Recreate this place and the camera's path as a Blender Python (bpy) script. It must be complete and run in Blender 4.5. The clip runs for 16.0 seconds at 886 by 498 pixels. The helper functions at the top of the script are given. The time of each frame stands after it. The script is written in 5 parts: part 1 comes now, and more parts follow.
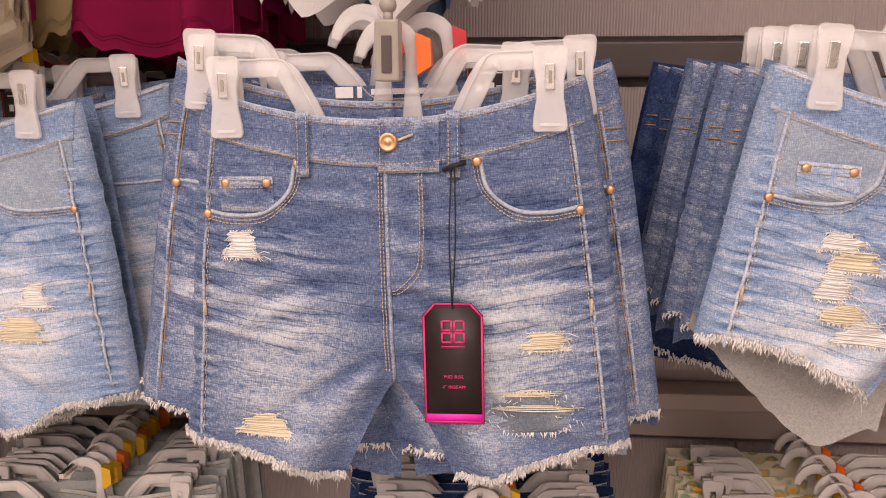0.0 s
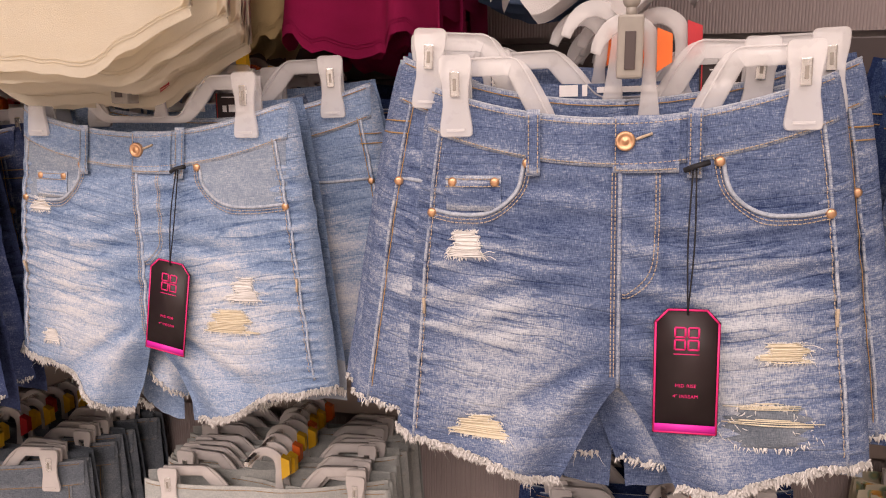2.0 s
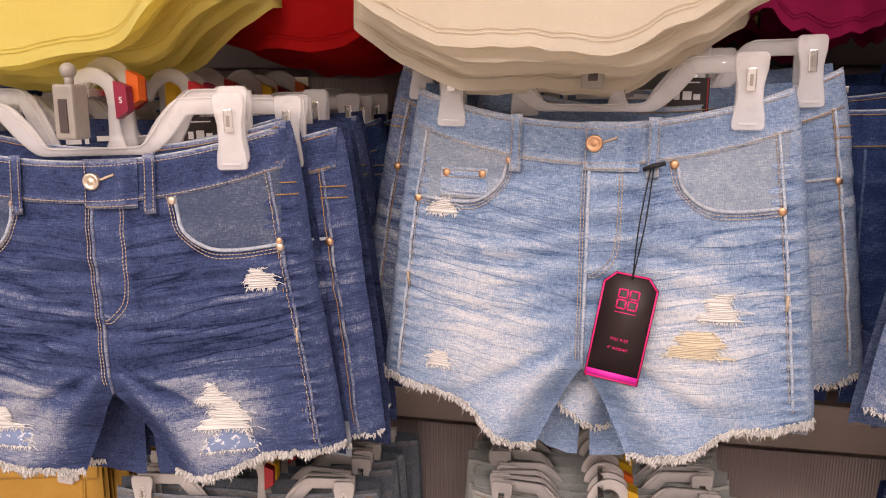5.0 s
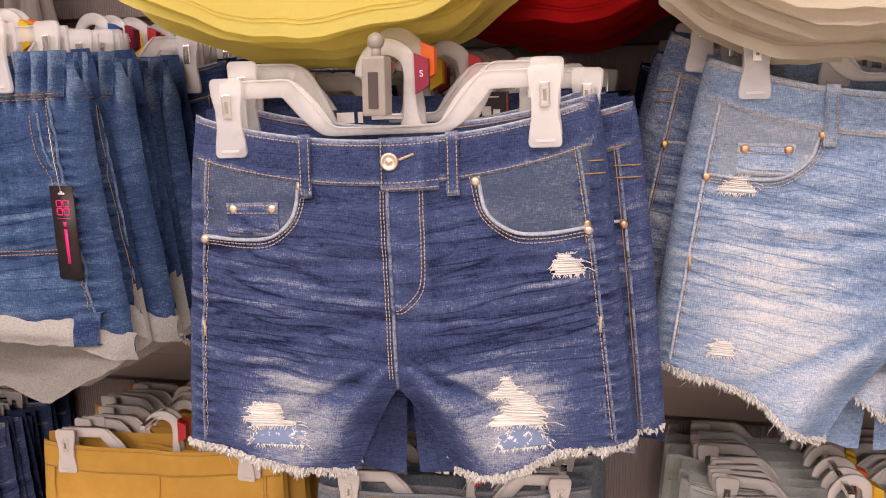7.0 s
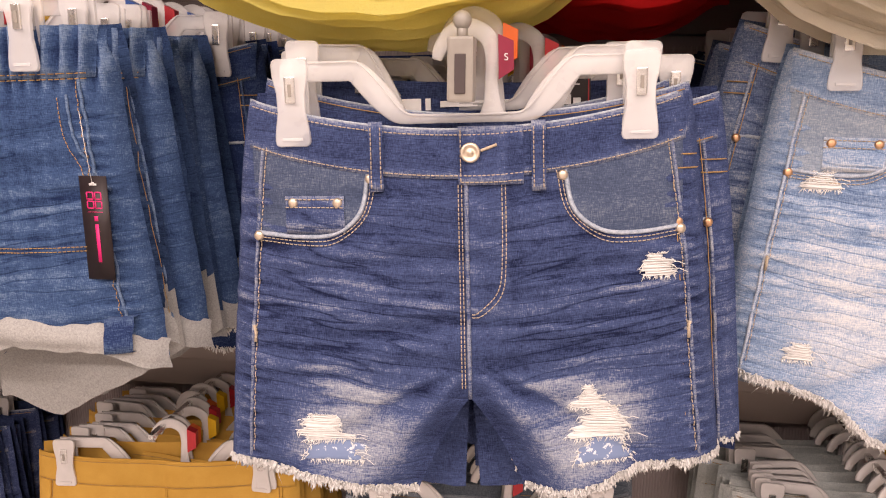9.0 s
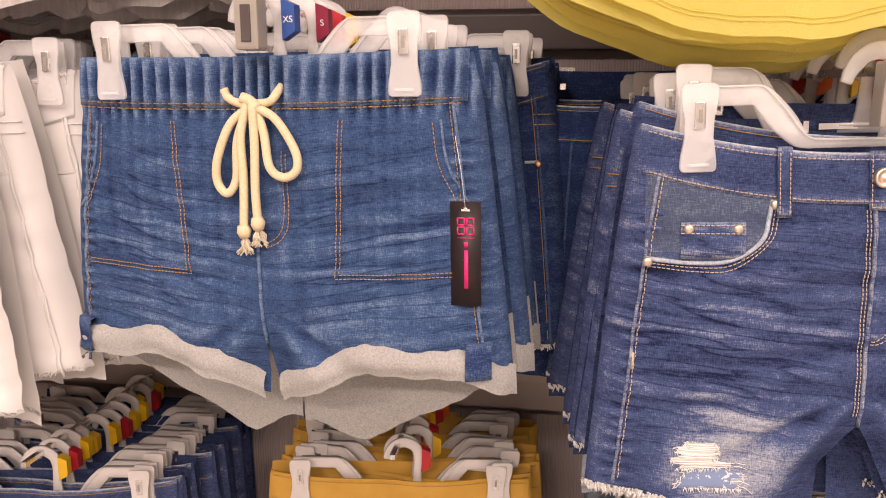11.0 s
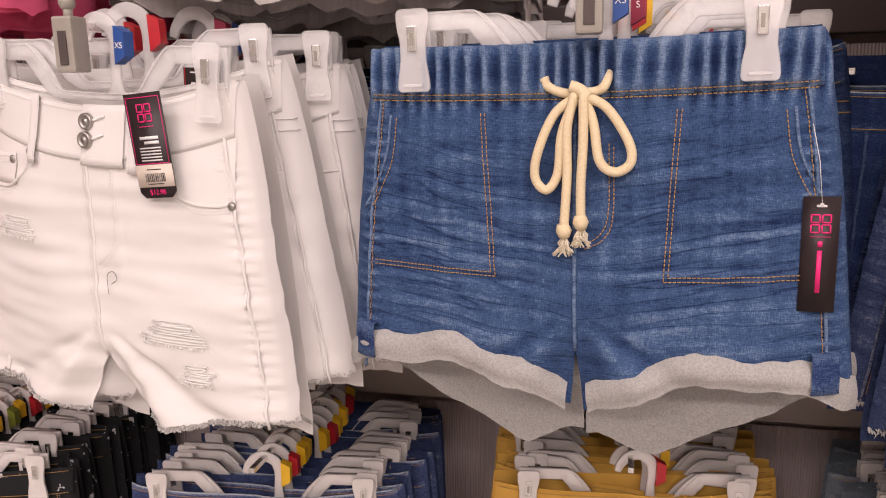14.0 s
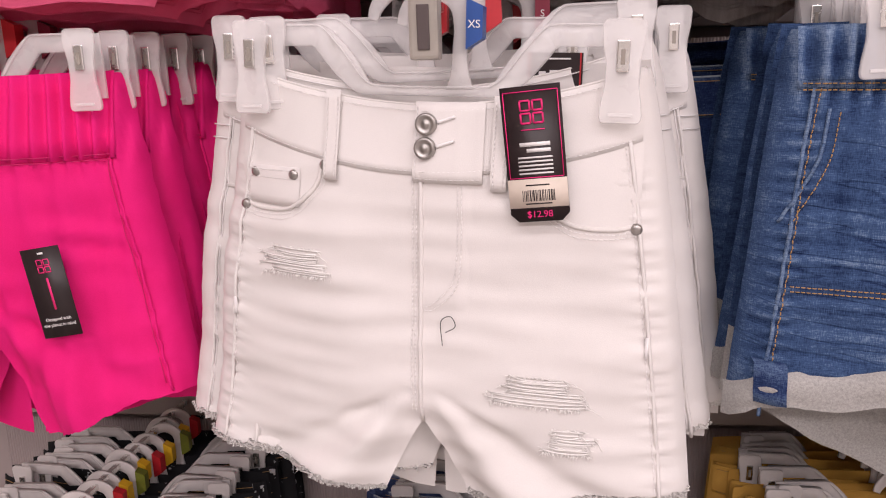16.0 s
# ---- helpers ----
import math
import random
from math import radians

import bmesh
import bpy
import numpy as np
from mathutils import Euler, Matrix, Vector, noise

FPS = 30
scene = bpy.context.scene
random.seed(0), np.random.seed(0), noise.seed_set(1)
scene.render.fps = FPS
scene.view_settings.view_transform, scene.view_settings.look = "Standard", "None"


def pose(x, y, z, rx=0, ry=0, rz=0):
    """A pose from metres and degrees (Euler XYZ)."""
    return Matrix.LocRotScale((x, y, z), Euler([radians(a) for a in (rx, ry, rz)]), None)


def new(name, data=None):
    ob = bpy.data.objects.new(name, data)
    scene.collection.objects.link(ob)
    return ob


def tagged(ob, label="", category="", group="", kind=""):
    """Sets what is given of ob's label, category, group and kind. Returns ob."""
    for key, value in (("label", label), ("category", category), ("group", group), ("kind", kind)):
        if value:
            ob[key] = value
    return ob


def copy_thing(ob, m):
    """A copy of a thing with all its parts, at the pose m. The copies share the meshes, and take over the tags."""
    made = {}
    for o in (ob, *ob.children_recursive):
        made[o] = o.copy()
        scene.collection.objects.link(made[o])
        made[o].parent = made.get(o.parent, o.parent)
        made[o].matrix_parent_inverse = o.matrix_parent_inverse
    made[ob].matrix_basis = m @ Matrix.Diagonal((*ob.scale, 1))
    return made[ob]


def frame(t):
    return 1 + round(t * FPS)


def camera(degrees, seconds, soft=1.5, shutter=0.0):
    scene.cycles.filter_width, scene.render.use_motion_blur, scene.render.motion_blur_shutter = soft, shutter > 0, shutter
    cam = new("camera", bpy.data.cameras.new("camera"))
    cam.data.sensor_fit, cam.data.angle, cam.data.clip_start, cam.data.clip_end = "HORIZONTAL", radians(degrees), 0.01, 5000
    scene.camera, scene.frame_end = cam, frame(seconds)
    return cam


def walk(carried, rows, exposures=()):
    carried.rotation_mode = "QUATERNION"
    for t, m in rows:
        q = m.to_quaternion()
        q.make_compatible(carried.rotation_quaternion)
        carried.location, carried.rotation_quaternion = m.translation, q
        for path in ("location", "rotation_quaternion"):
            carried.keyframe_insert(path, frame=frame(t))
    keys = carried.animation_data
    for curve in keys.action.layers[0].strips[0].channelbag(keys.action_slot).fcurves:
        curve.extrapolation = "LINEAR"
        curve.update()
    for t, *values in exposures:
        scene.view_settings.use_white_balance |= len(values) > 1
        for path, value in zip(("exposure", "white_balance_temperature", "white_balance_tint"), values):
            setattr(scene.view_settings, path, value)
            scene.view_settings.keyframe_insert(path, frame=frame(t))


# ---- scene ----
cam = camera(59.9, 16.0, soft=1.1)
METRES, EYE, TILT, LEAN, TURN = 2.2, 1.42, -11.0, 0.0, 5.0
ROWS = [
    (0.0, 0.0, 0.0, 0.0, 0.0, 0.0, -0.0),
    (0.5, -0.0128, 0.0008, -0.0014, 1.09, 0.08, -0.37),
    (1.0, -0.0222, 0.0036, -0.0018, 2.61, 0.2, -0.71),
    (1.5, -0.03, 0.0036, -0.0026, 4.5, 0.22, -0.97),
    (2.0, -0.0542, 0.0028, -0.0013, 7.45, 0.14, -1.16),
    (2.5, -0.1034, 0.0158, 0.0014, 9.18, 0.11, -1.18),
    (3.0, -0.1869, 0.03, 0.0053, 9.24, 0.27, -1.19),
    (5.5, -0.3323, 0.0345, -0.0044, 5.4, -0.42, -1.31),
    (6.0, -0.3715, 0.0273, -0.0132, 6.42, -0.78, -1.22),
    (6.5, -0.4098, 0.0303, -0.0092, 7.08, -0.82, -0.98),
    (7.0, -0.4453, 0.0468, -0.0049, 6.52, -0.84, -0.77),
    (7.5, -0.4653, 0.0609, -0.0042, 5.7, -0.85, -0.77),
    (8.0, -0.4762, 0.0672, -0.0052, 4.52, -0.94, -0.98),
    (10.5, -0.6012, 0.0705, -0.0009, 2.62, -1.35, -0.92),
    (11.0, -0.6572, 0.0651, 0.0027, 3.44, -0.98, -0.72),
    (11.5, -0.681, 0.0657, 0.0038, 4.15, -0.6, -0.63),
    (12.0, -0.6938, 0.0634, 0.0047, 5.02, -0.18, -0.67),
    (12.5, -0.7007, 0.0627, 0.0052, 5.56, -0.04, -0.73),
    (13.0, -0.7084, 0.0624, 0.0045, 6.2, -0.13, -0.71),
    (13.5, -0.7215, 0.067, 0.0017, 6.96, -0.5, -0.64),
    (14.0, -0.7687, 0.0798, 0.0013, 8.09, -1.01, -0.46),
    (14.5, -0.8351, 0.1013, 0.0058, 7.92, -1.37, -0.08),
    (15.0, -0.8907, 0.1215, 0.0134, 6.82, -1.63, 0.53),
    (15.5, -0.9308, 0.131, 0.0164, 4.61, -1.67, 1.09),
    (16.0, -0.9691, 0.1362, 0.016, 1.75, -1.62, 1.59),
]
walk(cam, [(t, pose(0, 0, EYE, TILT, LEAN, TURN) @ pose(METRES * x, METRES * y, METRES * z, 90 + pitch, roll, yaw)) for t, x, y, z, yaw, pitch, roll in ROWS],
     [(0.0, 0.17, 6850, 12), (3.0, 0.18, 6600, 10), (6.0, 0.29, 6550, 10), (8.0, 0.34, 6550, 10), (10.5, 0.52, 7050, 11), (12.0, 0.22, 6600, 10), (13.5, 0.15, 6450, 10), (15.0, 0.06, 6150, 10), (16.0, 0.05, 6000, 10)])

# ---- light: a shop hall with rows of fluorescent fittings ----
world = bpy.data.worlds.new("world")
scene.world = world
world.use_nodes = True
world.node_tree.nodes["Background"].inputs[0].default_value = (1.0, 0.96, 0.93, 1)
world.node_tree.nodes["Background"].inputs[1].default_value = 0.25
for lx, ly, watts in ((-3.2, -1.1, 36), (-0.9, -1.1, 36), (1.4, -1.1, 36), (-2.6, -3.4, 108), (0.2, -3.4, 108)):
    lamp = bpy.data.lights.new("tube_light", "AREA")
    lamp.shape, lamp.size, lamp.size_y, lamp.energy, lamp.color = "RECTANGLE", 1.9, 0.5, watts, (1.0, 0.84, 0.81)
    new("tube_light", lamp).matrix_world = pose(lx, ly, 3.38, 0, 0, 0)


# ---- materials ----
def material(name):
    m = bpy.data.materials.new(name)
    m.use_nodes = True
    nt = m.node_tree
    return m, nt, nt.nodes["Principled BSDF"]


def node(nt, kind, **inputs):
    n = nt.nodes.new(kind)
    for key, value in inputs.items():
        n.inputs[key.replace("_", " ")].default_value = value
    return n


def math_node(nt, op, a, b=0.0, clamp=False):
    n = nt.nodes.new("ShaderNodeMath")
    n.operation, n.use_clamp = op, clamp
    for i, v in enumerate((a, b)):
        if isinstance(v, (int, float)):
            n.inputs[i].default_value = v
        else:
            nt.links.new(v, n.inputs[i])
    return n.outputs[0]


def mapped(nt, scale, coord="Object", shift=True):
    tc = nt.nodes.new("ShaderNodeTexCoord")
    mp = nt.nodes.new("ShaderNodeMapping")
    mp.inputs["Scale"].default_value = scale
    nt.links.new(tc.outputs[coord], mp.inputs["Vector"])
    if shift:
        oi = nt.nodes.new("ShaderNodeObjectInfo")
        k = nt.nodes.new("ShaderNodeVectorMath")
        k.operation = "SCALE"
        k.inputs[0].default_value = (13.0, 5.0, 7.0)
        nt.links.new(oi.outputs["Random"], k.inputs["Scale"])
        nt.links.new(k.outputs[0], mp.inputs["Location"])
    return mp.outputs[0]


def noise_at(nt, scale, detail=3.0, rough=0.55, shift=True):
    n = node(nt, "ShaderNodeTexNoise", Scale=1.0, Detail=detail, Roughness=rough)
    nt.links.new(mapped(nt, scale, shift=shift), n.inputs["Vector"])
    return n.outputs["Fac"]


def remap(nt, v, a, b, c=0.0, d=1.0):
    n = nt.nodes.new("ShaderNodeMapRange")
    n.inputs[1].default_value, n.inputs[2].default_value, n.inputs[3].default_value, n.inputs[4].default_value = a, b, c, d
    nt.links.new(v, n.inputs[0])
    return n.outputs[0]


def spot(nt, cx, cz, rx, rz):
    """A soft oval patch of worn cloth round (cx, cz)."""
    tc = nt.nodes.new("ShaderNodeTexCoord")
    mp = nt.nodes.new("ShaderNodeMapping")
    mp.inputs["Location"].default_value = (-cx / rx, 0, -cz / rz)
    mp.inputs["Scale"].default_value = (1 / rx, 0.0, 1 / rz)
    nt.links.new(tc.outputs["Object"], mp.inputs["Vector"])
    ln = nt.nodes.new("ShaderNodeVectorMath")
    ln.operation = "LENGTH"
    nt.links.new(mp.outputs[0], ln.inputs[0])
    n = nt.nodes.new("ShaderNodeMapRange")
    n.interpolation_type = "SMOOTHSTEP"
    n.inputs[1].default_value, n.inputs[2].default_value, n.inputs[3].default_value, n.inputs[4].default_value = 0.1, 1.0, 1.0, 0.0
    nt.links.new(ln.outputs["Value"], n.inputs[0])
    return n.outputs[0]


def ramp(nt, v, stops):
    r = nt.nodes.new("ShaderNodeValToRGB")
    el = r.color_ramp.elements
    el[0].position, el[0].color = stops[0][0], (*stops[0][1], 1)
    el[1].position, el[1].color = stops[-1][0], (*stops[-1][1], 1)
    for p, c in stops[1:-1]:
        e = el.new(p)
        e.color = (*c, 1)
    nt.links.new(v, r.inputs[0])
    return r.outputs[0]


def wrinkled(nt, scale, tilt=0.14, warp=0.011):
    """Coordinates for the creases of worn cloth: they fall towards the middle seam and wander."""
    tc = nt.nodes.new("ShaderNodeTexCoord")
    sep = nt.nodes.new("ShaderNodeSeparateXYZ")
    nt.links.new(tc.outputs["Object"], sep.inputs[0])
    sway = math_node(nt, "MULTIPLY", math_node(nt, "SUBTRACT", noise_at(nt, (7, 7, 12), 2), 0.5), warp * 2)
    lift = math_node(nt, "MULTIPLY", math_node(nt, "ABSOLUTE", sep.outputs[0]), -tilt)
    z = math_node(nt, "ADD", sep.outputs[2], math_node(nt, "ADD", lift, sway))
    com = nt.nodes.new("ShaderNodeCombineXYZ")
    oi = nt.nodes.new("ShaderNodeObjectInfo")
    nt.links.new(math_node(nt, "MULTIPLY", sep.outputs[0], scale[0]), com.inputs[0])
    nt.links.new(math_node(nt, "MULTIPLY", oi.outputs["Random"], 40.0), com.inputs[1])
    nt.links.new(math_node(nt, "MULTIPLY", z, scale[1]), com.inputs[2])
    return com.outputs[0]


def denim(name, dark, mid, light, worn=1.0, whisk=1.0, base=0.3, faded=True, fade=(-0.27, 0.115, 0.16), weave=0.95):
    fz, frx, frz = fade
    m, nt, bsdf = material(name)
    weft = noise_at(nt, (170, 170, 1500), 2)
    warp = noise_at(nt, (1500, 1500, 210), 2)
    blot = noise_at(nt, (16, 16, 20), 5, 0.6)
    fleck = noise_at(nt, (90, 90, 150), 3, 0.6)
    crease_n = node(nt, "ShaderNodeTexNoise", Scale=1.0, Detail=2.0, Roughness=0.5)
    nt.links.new(wrinkled(nt, (5.5, 66)), crease_n.inputs["Vector"])
    crease = crease_n.outputs["Fac"]
    soft_n = node(nt, "ShaderNodeTexNoise", Scale=1.0, Detail=4.0, Roughness=0.6)
    nt.links.new(wrinkled(nt, (8, 100), 0.1, 0.008), soft_n.inputs["Vector"])
    streak = remap(nt, soft_n.outputs["Fac"], 0.35, 0.65, -0.5, 0.5)
    # a thin dark line where the cloth was folded, paler on one side of it
    line = math_node(nt, "ABSOLUTE", math_node(nt, "SUBTRACT", crease, 0.5))
    fold_line = remap(nt, line, 0.0, 0.03, -1.0, 0.0)
    rub = remap(nt, crease, 0.5, 0.62, 0.0, 0.7)
    v = math_node(nt, "ADD", base, math_node(nt, "MULTIPLY", math_node(nt, "SUBTRACT", blot, 0.5), 0.45))
    v = math_node(nt, "ADD", v, math_node(nt, "MULTIPLY", math_node(nt, "SUBTRACT", fleck, 0.5), 0.3))
    if faded:
        oval = math_node(nt, "ADD", spot(nt, -0.115, fz, frx, frz), spot(nt, 0.115, fz, frx, frz))
        v = math_node(nt, "ADD", v, math_node(nt, "MULTIPLY", oval, 0.4 * worn))
        whisker = math_node(nt, "ADD", spot(nt, -0.12, -0.185, 0.16, 0.15), spot(nt, 0.12, -0.185, 0.16, 0.15))
        creased = math_node(nt, "ADD", math_node(nt, "ADD", math_node(nt, "MULTIPLY", fold_line, 0.75), math_node(nt, "MULTIPLY", rub, 0.6)), streak)
        v = math_node(nt, "ADD", v, math_node(nt, "MULTIPLY", creased, math_node(nt, "MULTIPLY", math_node(nt, "ADD", whisker, 0.12), 0.34 * whisk)))
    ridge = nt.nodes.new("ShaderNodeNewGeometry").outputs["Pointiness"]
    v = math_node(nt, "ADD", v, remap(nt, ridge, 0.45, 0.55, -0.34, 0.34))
    v = math_node(nt, "ADD", v, math_node(nt, "MULTIPLY", math_node(nt, "SUBTRACT", weft, 0.5), weave))
    v = math_node(nt, "ADD", v, math_node(nt, "MULTIPLY", math_node(nt, "SUBTRACT", warp, 0.5), weave), True)
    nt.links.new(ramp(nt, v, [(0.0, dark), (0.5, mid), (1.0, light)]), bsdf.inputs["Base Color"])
    bsdf.inputs["Roughness"].default_value = 0.92
    bsdf.inputs["Specular IOR Level"].default_value = 0.12
    bump = node(nt, "ShaderNodeBump", Strength=0.45, Distance=0.0016)
    h = math_node(nt, "ADD", math_node(nt, "MULTIPLY", math_node(nt, "ADD", weft, warp), 0.7), math_node(nt, "MULTIPLY", math_node(nt, "ADD", fold_line, math_node(nt, "MULTIPLY", crease, 3.0)), 1.0 if faded else 0.3))
    nt.links.new(h, bump.inputs["Height"])
    nt.links.new(bump.outputs[0], bsdf.inputs["Normal"])
    return m


def cloth(name, a, b, scale=(30, 30, 30), fine=900, rough=0.9, bump_d=0.0008, sheer=0.0):
    m, nt, bsdf = material(name)
    n1 = noise_at(nt, scale, 4)
    n2 = noise_at(nt, (fine, fine, fine), 2)
    v = math_node(nt, "ADD", math_node(nt, "MULTIPLY", n1, 0.6), math_node(nt, "MULTIPLY", n2, 0.4))
    tone = ramp(nt, v, [(0.3, a), (0.7, b)])
    nt.links.new(tone, bsdf.inputs["Base Color"])
    if sheer:
        glow = nt.nodes.new("ShaderNodeBsdfTranslucent")
        nt.links.new(tone, glow.inputs["Color"])
        mix = nt.nodes.new("ShaderNodeMixShader")
        mix.inputs[0].default_value = sheer
        nt.links.new(bsdf.outputs[0], mix.inputs[1])
        nt.links.new(glow.outputs[0], mix.inputs[2])
        nt.links.new(mix.outputs[0], nt.nodes["Material Output"].inputs["Surface"])
    bsdf.inputs["Roughness"].default_value = rough
    bsdf.inputs["Specular IOR Level"].default_value = 0.2
    bump = node(nt, "ShaderNodeBump", Strength=0.4, Distance=bump_d)
    nt.links.new(v, bump.inputs["Height"])
    nt.links.new(bump.outputs[0], bsdf.inputs["Normal"])
    return m


def plain(name, colour, rough=0.5, metal=0.0, vary=0.08, scale=60, transmission=0.0):
    m, nt, bsdf = material(name)
    n1 = noise_at(nt, (scale, scale, scale), 3)
    lo = tuple(c * (1 - vary) for c in colour)
    hi = tuple(min(1, c * (1 + vary)) for c in colour)
    nt.links.new(ramp(nt, n1, [(0.3, lo), (0.7, hi)]), bsdf.inputs["Base Color"])
    nt.links.new(remap(nt, n1, 0.3, 0.7, max(0.02, rough - 0.06), rough + 0.06), bsdf.inputs["Roughness"])
    bsdf.inputs["Metallic"].default_value = metal
    bsdf.inputs["Transmission Weight"].default_value = transmission
    return m


def floral(name):
    m, nt, bsdf = material(name)
    vo = nt.nodes.new("ShaderNodeTexVoronoi")
    vo.inputs["Scale"].default_value = 1.0
    nt.links.new(mapped(nt, (34, 34, 34)), vo.inputs["Vector"])
    r = ramp(nt, vo.outputs["Distance"], [(0.0, (0.75, 0.3, 0.05)), (0.22, (0.85, 0.5, 0.12)), (0.36, (0.3, 0.4, 0.25)), (0.46, (0.82, 0.74, 0.55))])
    nt.links.new(r, bsdf.inputs["Base Color"])
    bsdf.inputs["Roughness"].default_value = 0.9
    return m


def spotted(name, ground=(0.008, 0.008, 0.01), dots=(0.5, 0.5, 0.5), size=60, limit=0.66):
    m, nt, bsdf = material(name)
    n1 = noise_at(nt, (size, size, size), 3)
    nt.links.new(ramp(nt, n1, [(limit, ground), (limit + 0.03, dots)]), bsdf.inputs["Base Color"])
    bsdf.inputs["Roughness"].default_value = 0.9
    return m


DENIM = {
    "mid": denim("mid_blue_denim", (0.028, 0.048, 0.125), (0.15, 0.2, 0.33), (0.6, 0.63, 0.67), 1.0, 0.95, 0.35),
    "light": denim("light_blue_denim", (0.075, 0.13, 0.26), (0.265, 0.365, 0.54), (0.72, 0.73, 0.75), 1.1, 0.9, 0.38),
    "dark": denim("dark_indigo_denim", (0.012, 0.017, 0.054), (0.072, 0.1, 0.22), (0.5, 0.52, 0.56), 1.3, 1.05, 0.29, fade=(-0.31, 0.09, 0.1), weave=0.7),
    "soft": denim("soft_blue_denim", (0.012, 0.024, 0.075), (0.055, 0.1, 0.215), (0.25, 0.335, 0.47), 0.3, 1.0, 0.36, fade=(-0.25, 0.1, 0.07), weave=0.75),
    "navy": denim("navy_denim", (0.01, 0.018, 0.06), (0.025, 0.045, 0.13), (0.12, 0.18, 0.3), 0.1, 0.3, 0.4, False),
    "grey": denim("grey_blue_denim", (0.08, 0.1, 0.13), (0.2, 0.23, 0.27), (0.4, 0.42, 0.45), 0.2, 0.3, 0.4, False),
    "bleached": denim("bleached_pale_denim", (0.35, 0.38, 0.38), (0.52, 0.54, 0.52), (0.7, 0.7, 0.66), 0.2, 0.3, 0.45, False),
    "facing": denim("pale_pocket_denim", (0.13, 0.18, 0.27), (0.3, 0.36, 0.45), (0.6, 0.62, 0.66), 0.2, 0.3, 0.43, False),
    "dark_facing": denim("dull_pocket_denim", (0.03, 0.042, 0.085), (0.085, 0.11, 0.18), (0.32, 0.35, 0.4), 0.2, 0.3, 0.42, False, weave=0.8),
    "white": cloth("white_twill", (0.74, 0.71, 0.685), (0.81, 0.78, 0.755), (14, 14, 14), 1200),
    "pink": cloth("hot_pink_woven", (0.72, 0.008, 0.16), (0.82, 0.014, 0.22), (18, 18, 18), 900, 0.75),
    "mustard": cloth("mustard_twill", (0.6, 0.33, 0.06), (0.7, 0.41, 0.09), (30, 30, 30), 900),
    "black": spotted("black_flecked_cloth"),
    "floral": floral("cream_floral_print"),
}
INSIDE = cloth("denim_reverse", (0.2, 0.24, 0.3), (0.42, 0.45, 0.5), (30, 30, 30), 1100)
CUFF = cloth("heather_grey_reverse", (0.27, 0.265, 0.255), (0.52, 0.505, 0.48), (500, 500, 500), 1500)
LINING = spotted("blue_printed_pocket_lining", (0.2, 0.26, 0.42), (0.7, 0.72, 0.76), 190, 0.6)
EDGE = cloth("worn_denim_edge", (0.22, 0.27, 0.36), (0.62, 0.65, 0.7), (260, 260, 260), 900)
WHITE_IN = cloth("white_twill_reverse", (0.72, 0.69, 0.66), (0.8, 0.77, 0.74))
FRAY = cloth("frayed_cotton", (0.76, 0.74, 0.71), (0.9, 0.88, 0.85), (200, 200, 200))
CREAM_THREAD = cloth("cream_thread", (0.72, 0.63, 0.46), (0.85, 0.78, 0.62), (300, 300, 300))
GOLD_THREAD = plain("gold_thread", (0.45, 0.27, 0.1), 0.8, vary=0.3, scale=500)
PALE_THREAD = plain("pale_thread", (0.55, 0.44, 0.32), 0.8, vary=0.25, scale=500)
WHITE_THREAD = plain("white_thread", (0.86, 0.84, 0.83), 0.8)
PINK_THREAD = plain("pink_thread", (0.6, 0.01, 0.14), 0.8)
ROPE = cloth("cream_cotton_cord", (0.68, 0.55, 0.34), (0.82, 0.7, 0.48), (400, 400, 400), 700)
COPPER = plain("copper_metal", (0.76, 0.46, 0.27), 0.46, 1.0)
BRASS = plain("pale_brass_metal", (0.8, 0.68, 0.54), 0.45, 1.0)
STEEL = plain("brushed_steel", (0.78, 0.77, 0.75), 0.25, 1.0)
PEWTER = plain("pewter_metal", (0.42, 0.4, 0.38), 0.42, 1.0)
PLASTIC = plain("frosted_white_plastic", (0.95, 0.93, 0.92), 0.3, vary=0.02)
GREY_PLASTIC = plain("milky_grey_plastic", (0.84, 0.79, 0.76), 0.34, vary=0.04)
for milky, opaque in ((PLASTIC, 0.4), (GREY_PLASTIC, 0.85)):
    milky.node_tree.nodes["Principled BSDF"].inputs["Alpha"].default_value = opaque
STOPPER = plain("grey_plastic", (0.34, 0.31, 0.27), 0.35)
TAG_DARK = plain("dark_brown_card", (0.022, 0.012, 0.013), 0.45, vary=0.15)
TAG_PINK = plain("hot_pink_ink", (0.85, 0.02, 0.2), 0.5)
TAG_MAGENTA = plain("magenta_ink", (0.8, 0.02, 0.42), 0.5)
TAG_CREAM = plain("cream_label_paper", (0.78, 0.68, 0.58), 0.6)
TAG_WHITE = plain("white_ink", (0.85, 0.83, 0.82), 0.6)
BLACK_CORD = plain("black_cord", (0.012, 0.012, 0.016), 0.7)
RED_CARD = plain("red_plastic", (0.5, 0.02, 0.03), 0.4)
ORANGE_CARD = plain("orange_plastic", (0.85, 0.16, 0.02), 0.4)
YELLOW_CARD = plain("yellow_plastic", (0.85, 0.5, 0.02), 0.4)
BLUE_CARD = plain("blue_plastic", (0.03, 0.09, 0.33), 0.4)
MAROON_CARD = plain("maroon_plastic", (0.25, 0.01, 0.04), 0.4)
GREEN_CARD = plain("olive_plastic", (0.2, 0.22, 0.03), 0.4)
PURPLE_CARD = plain("purple_plastic", (0.13, 0.01, 0.13), 0.4)
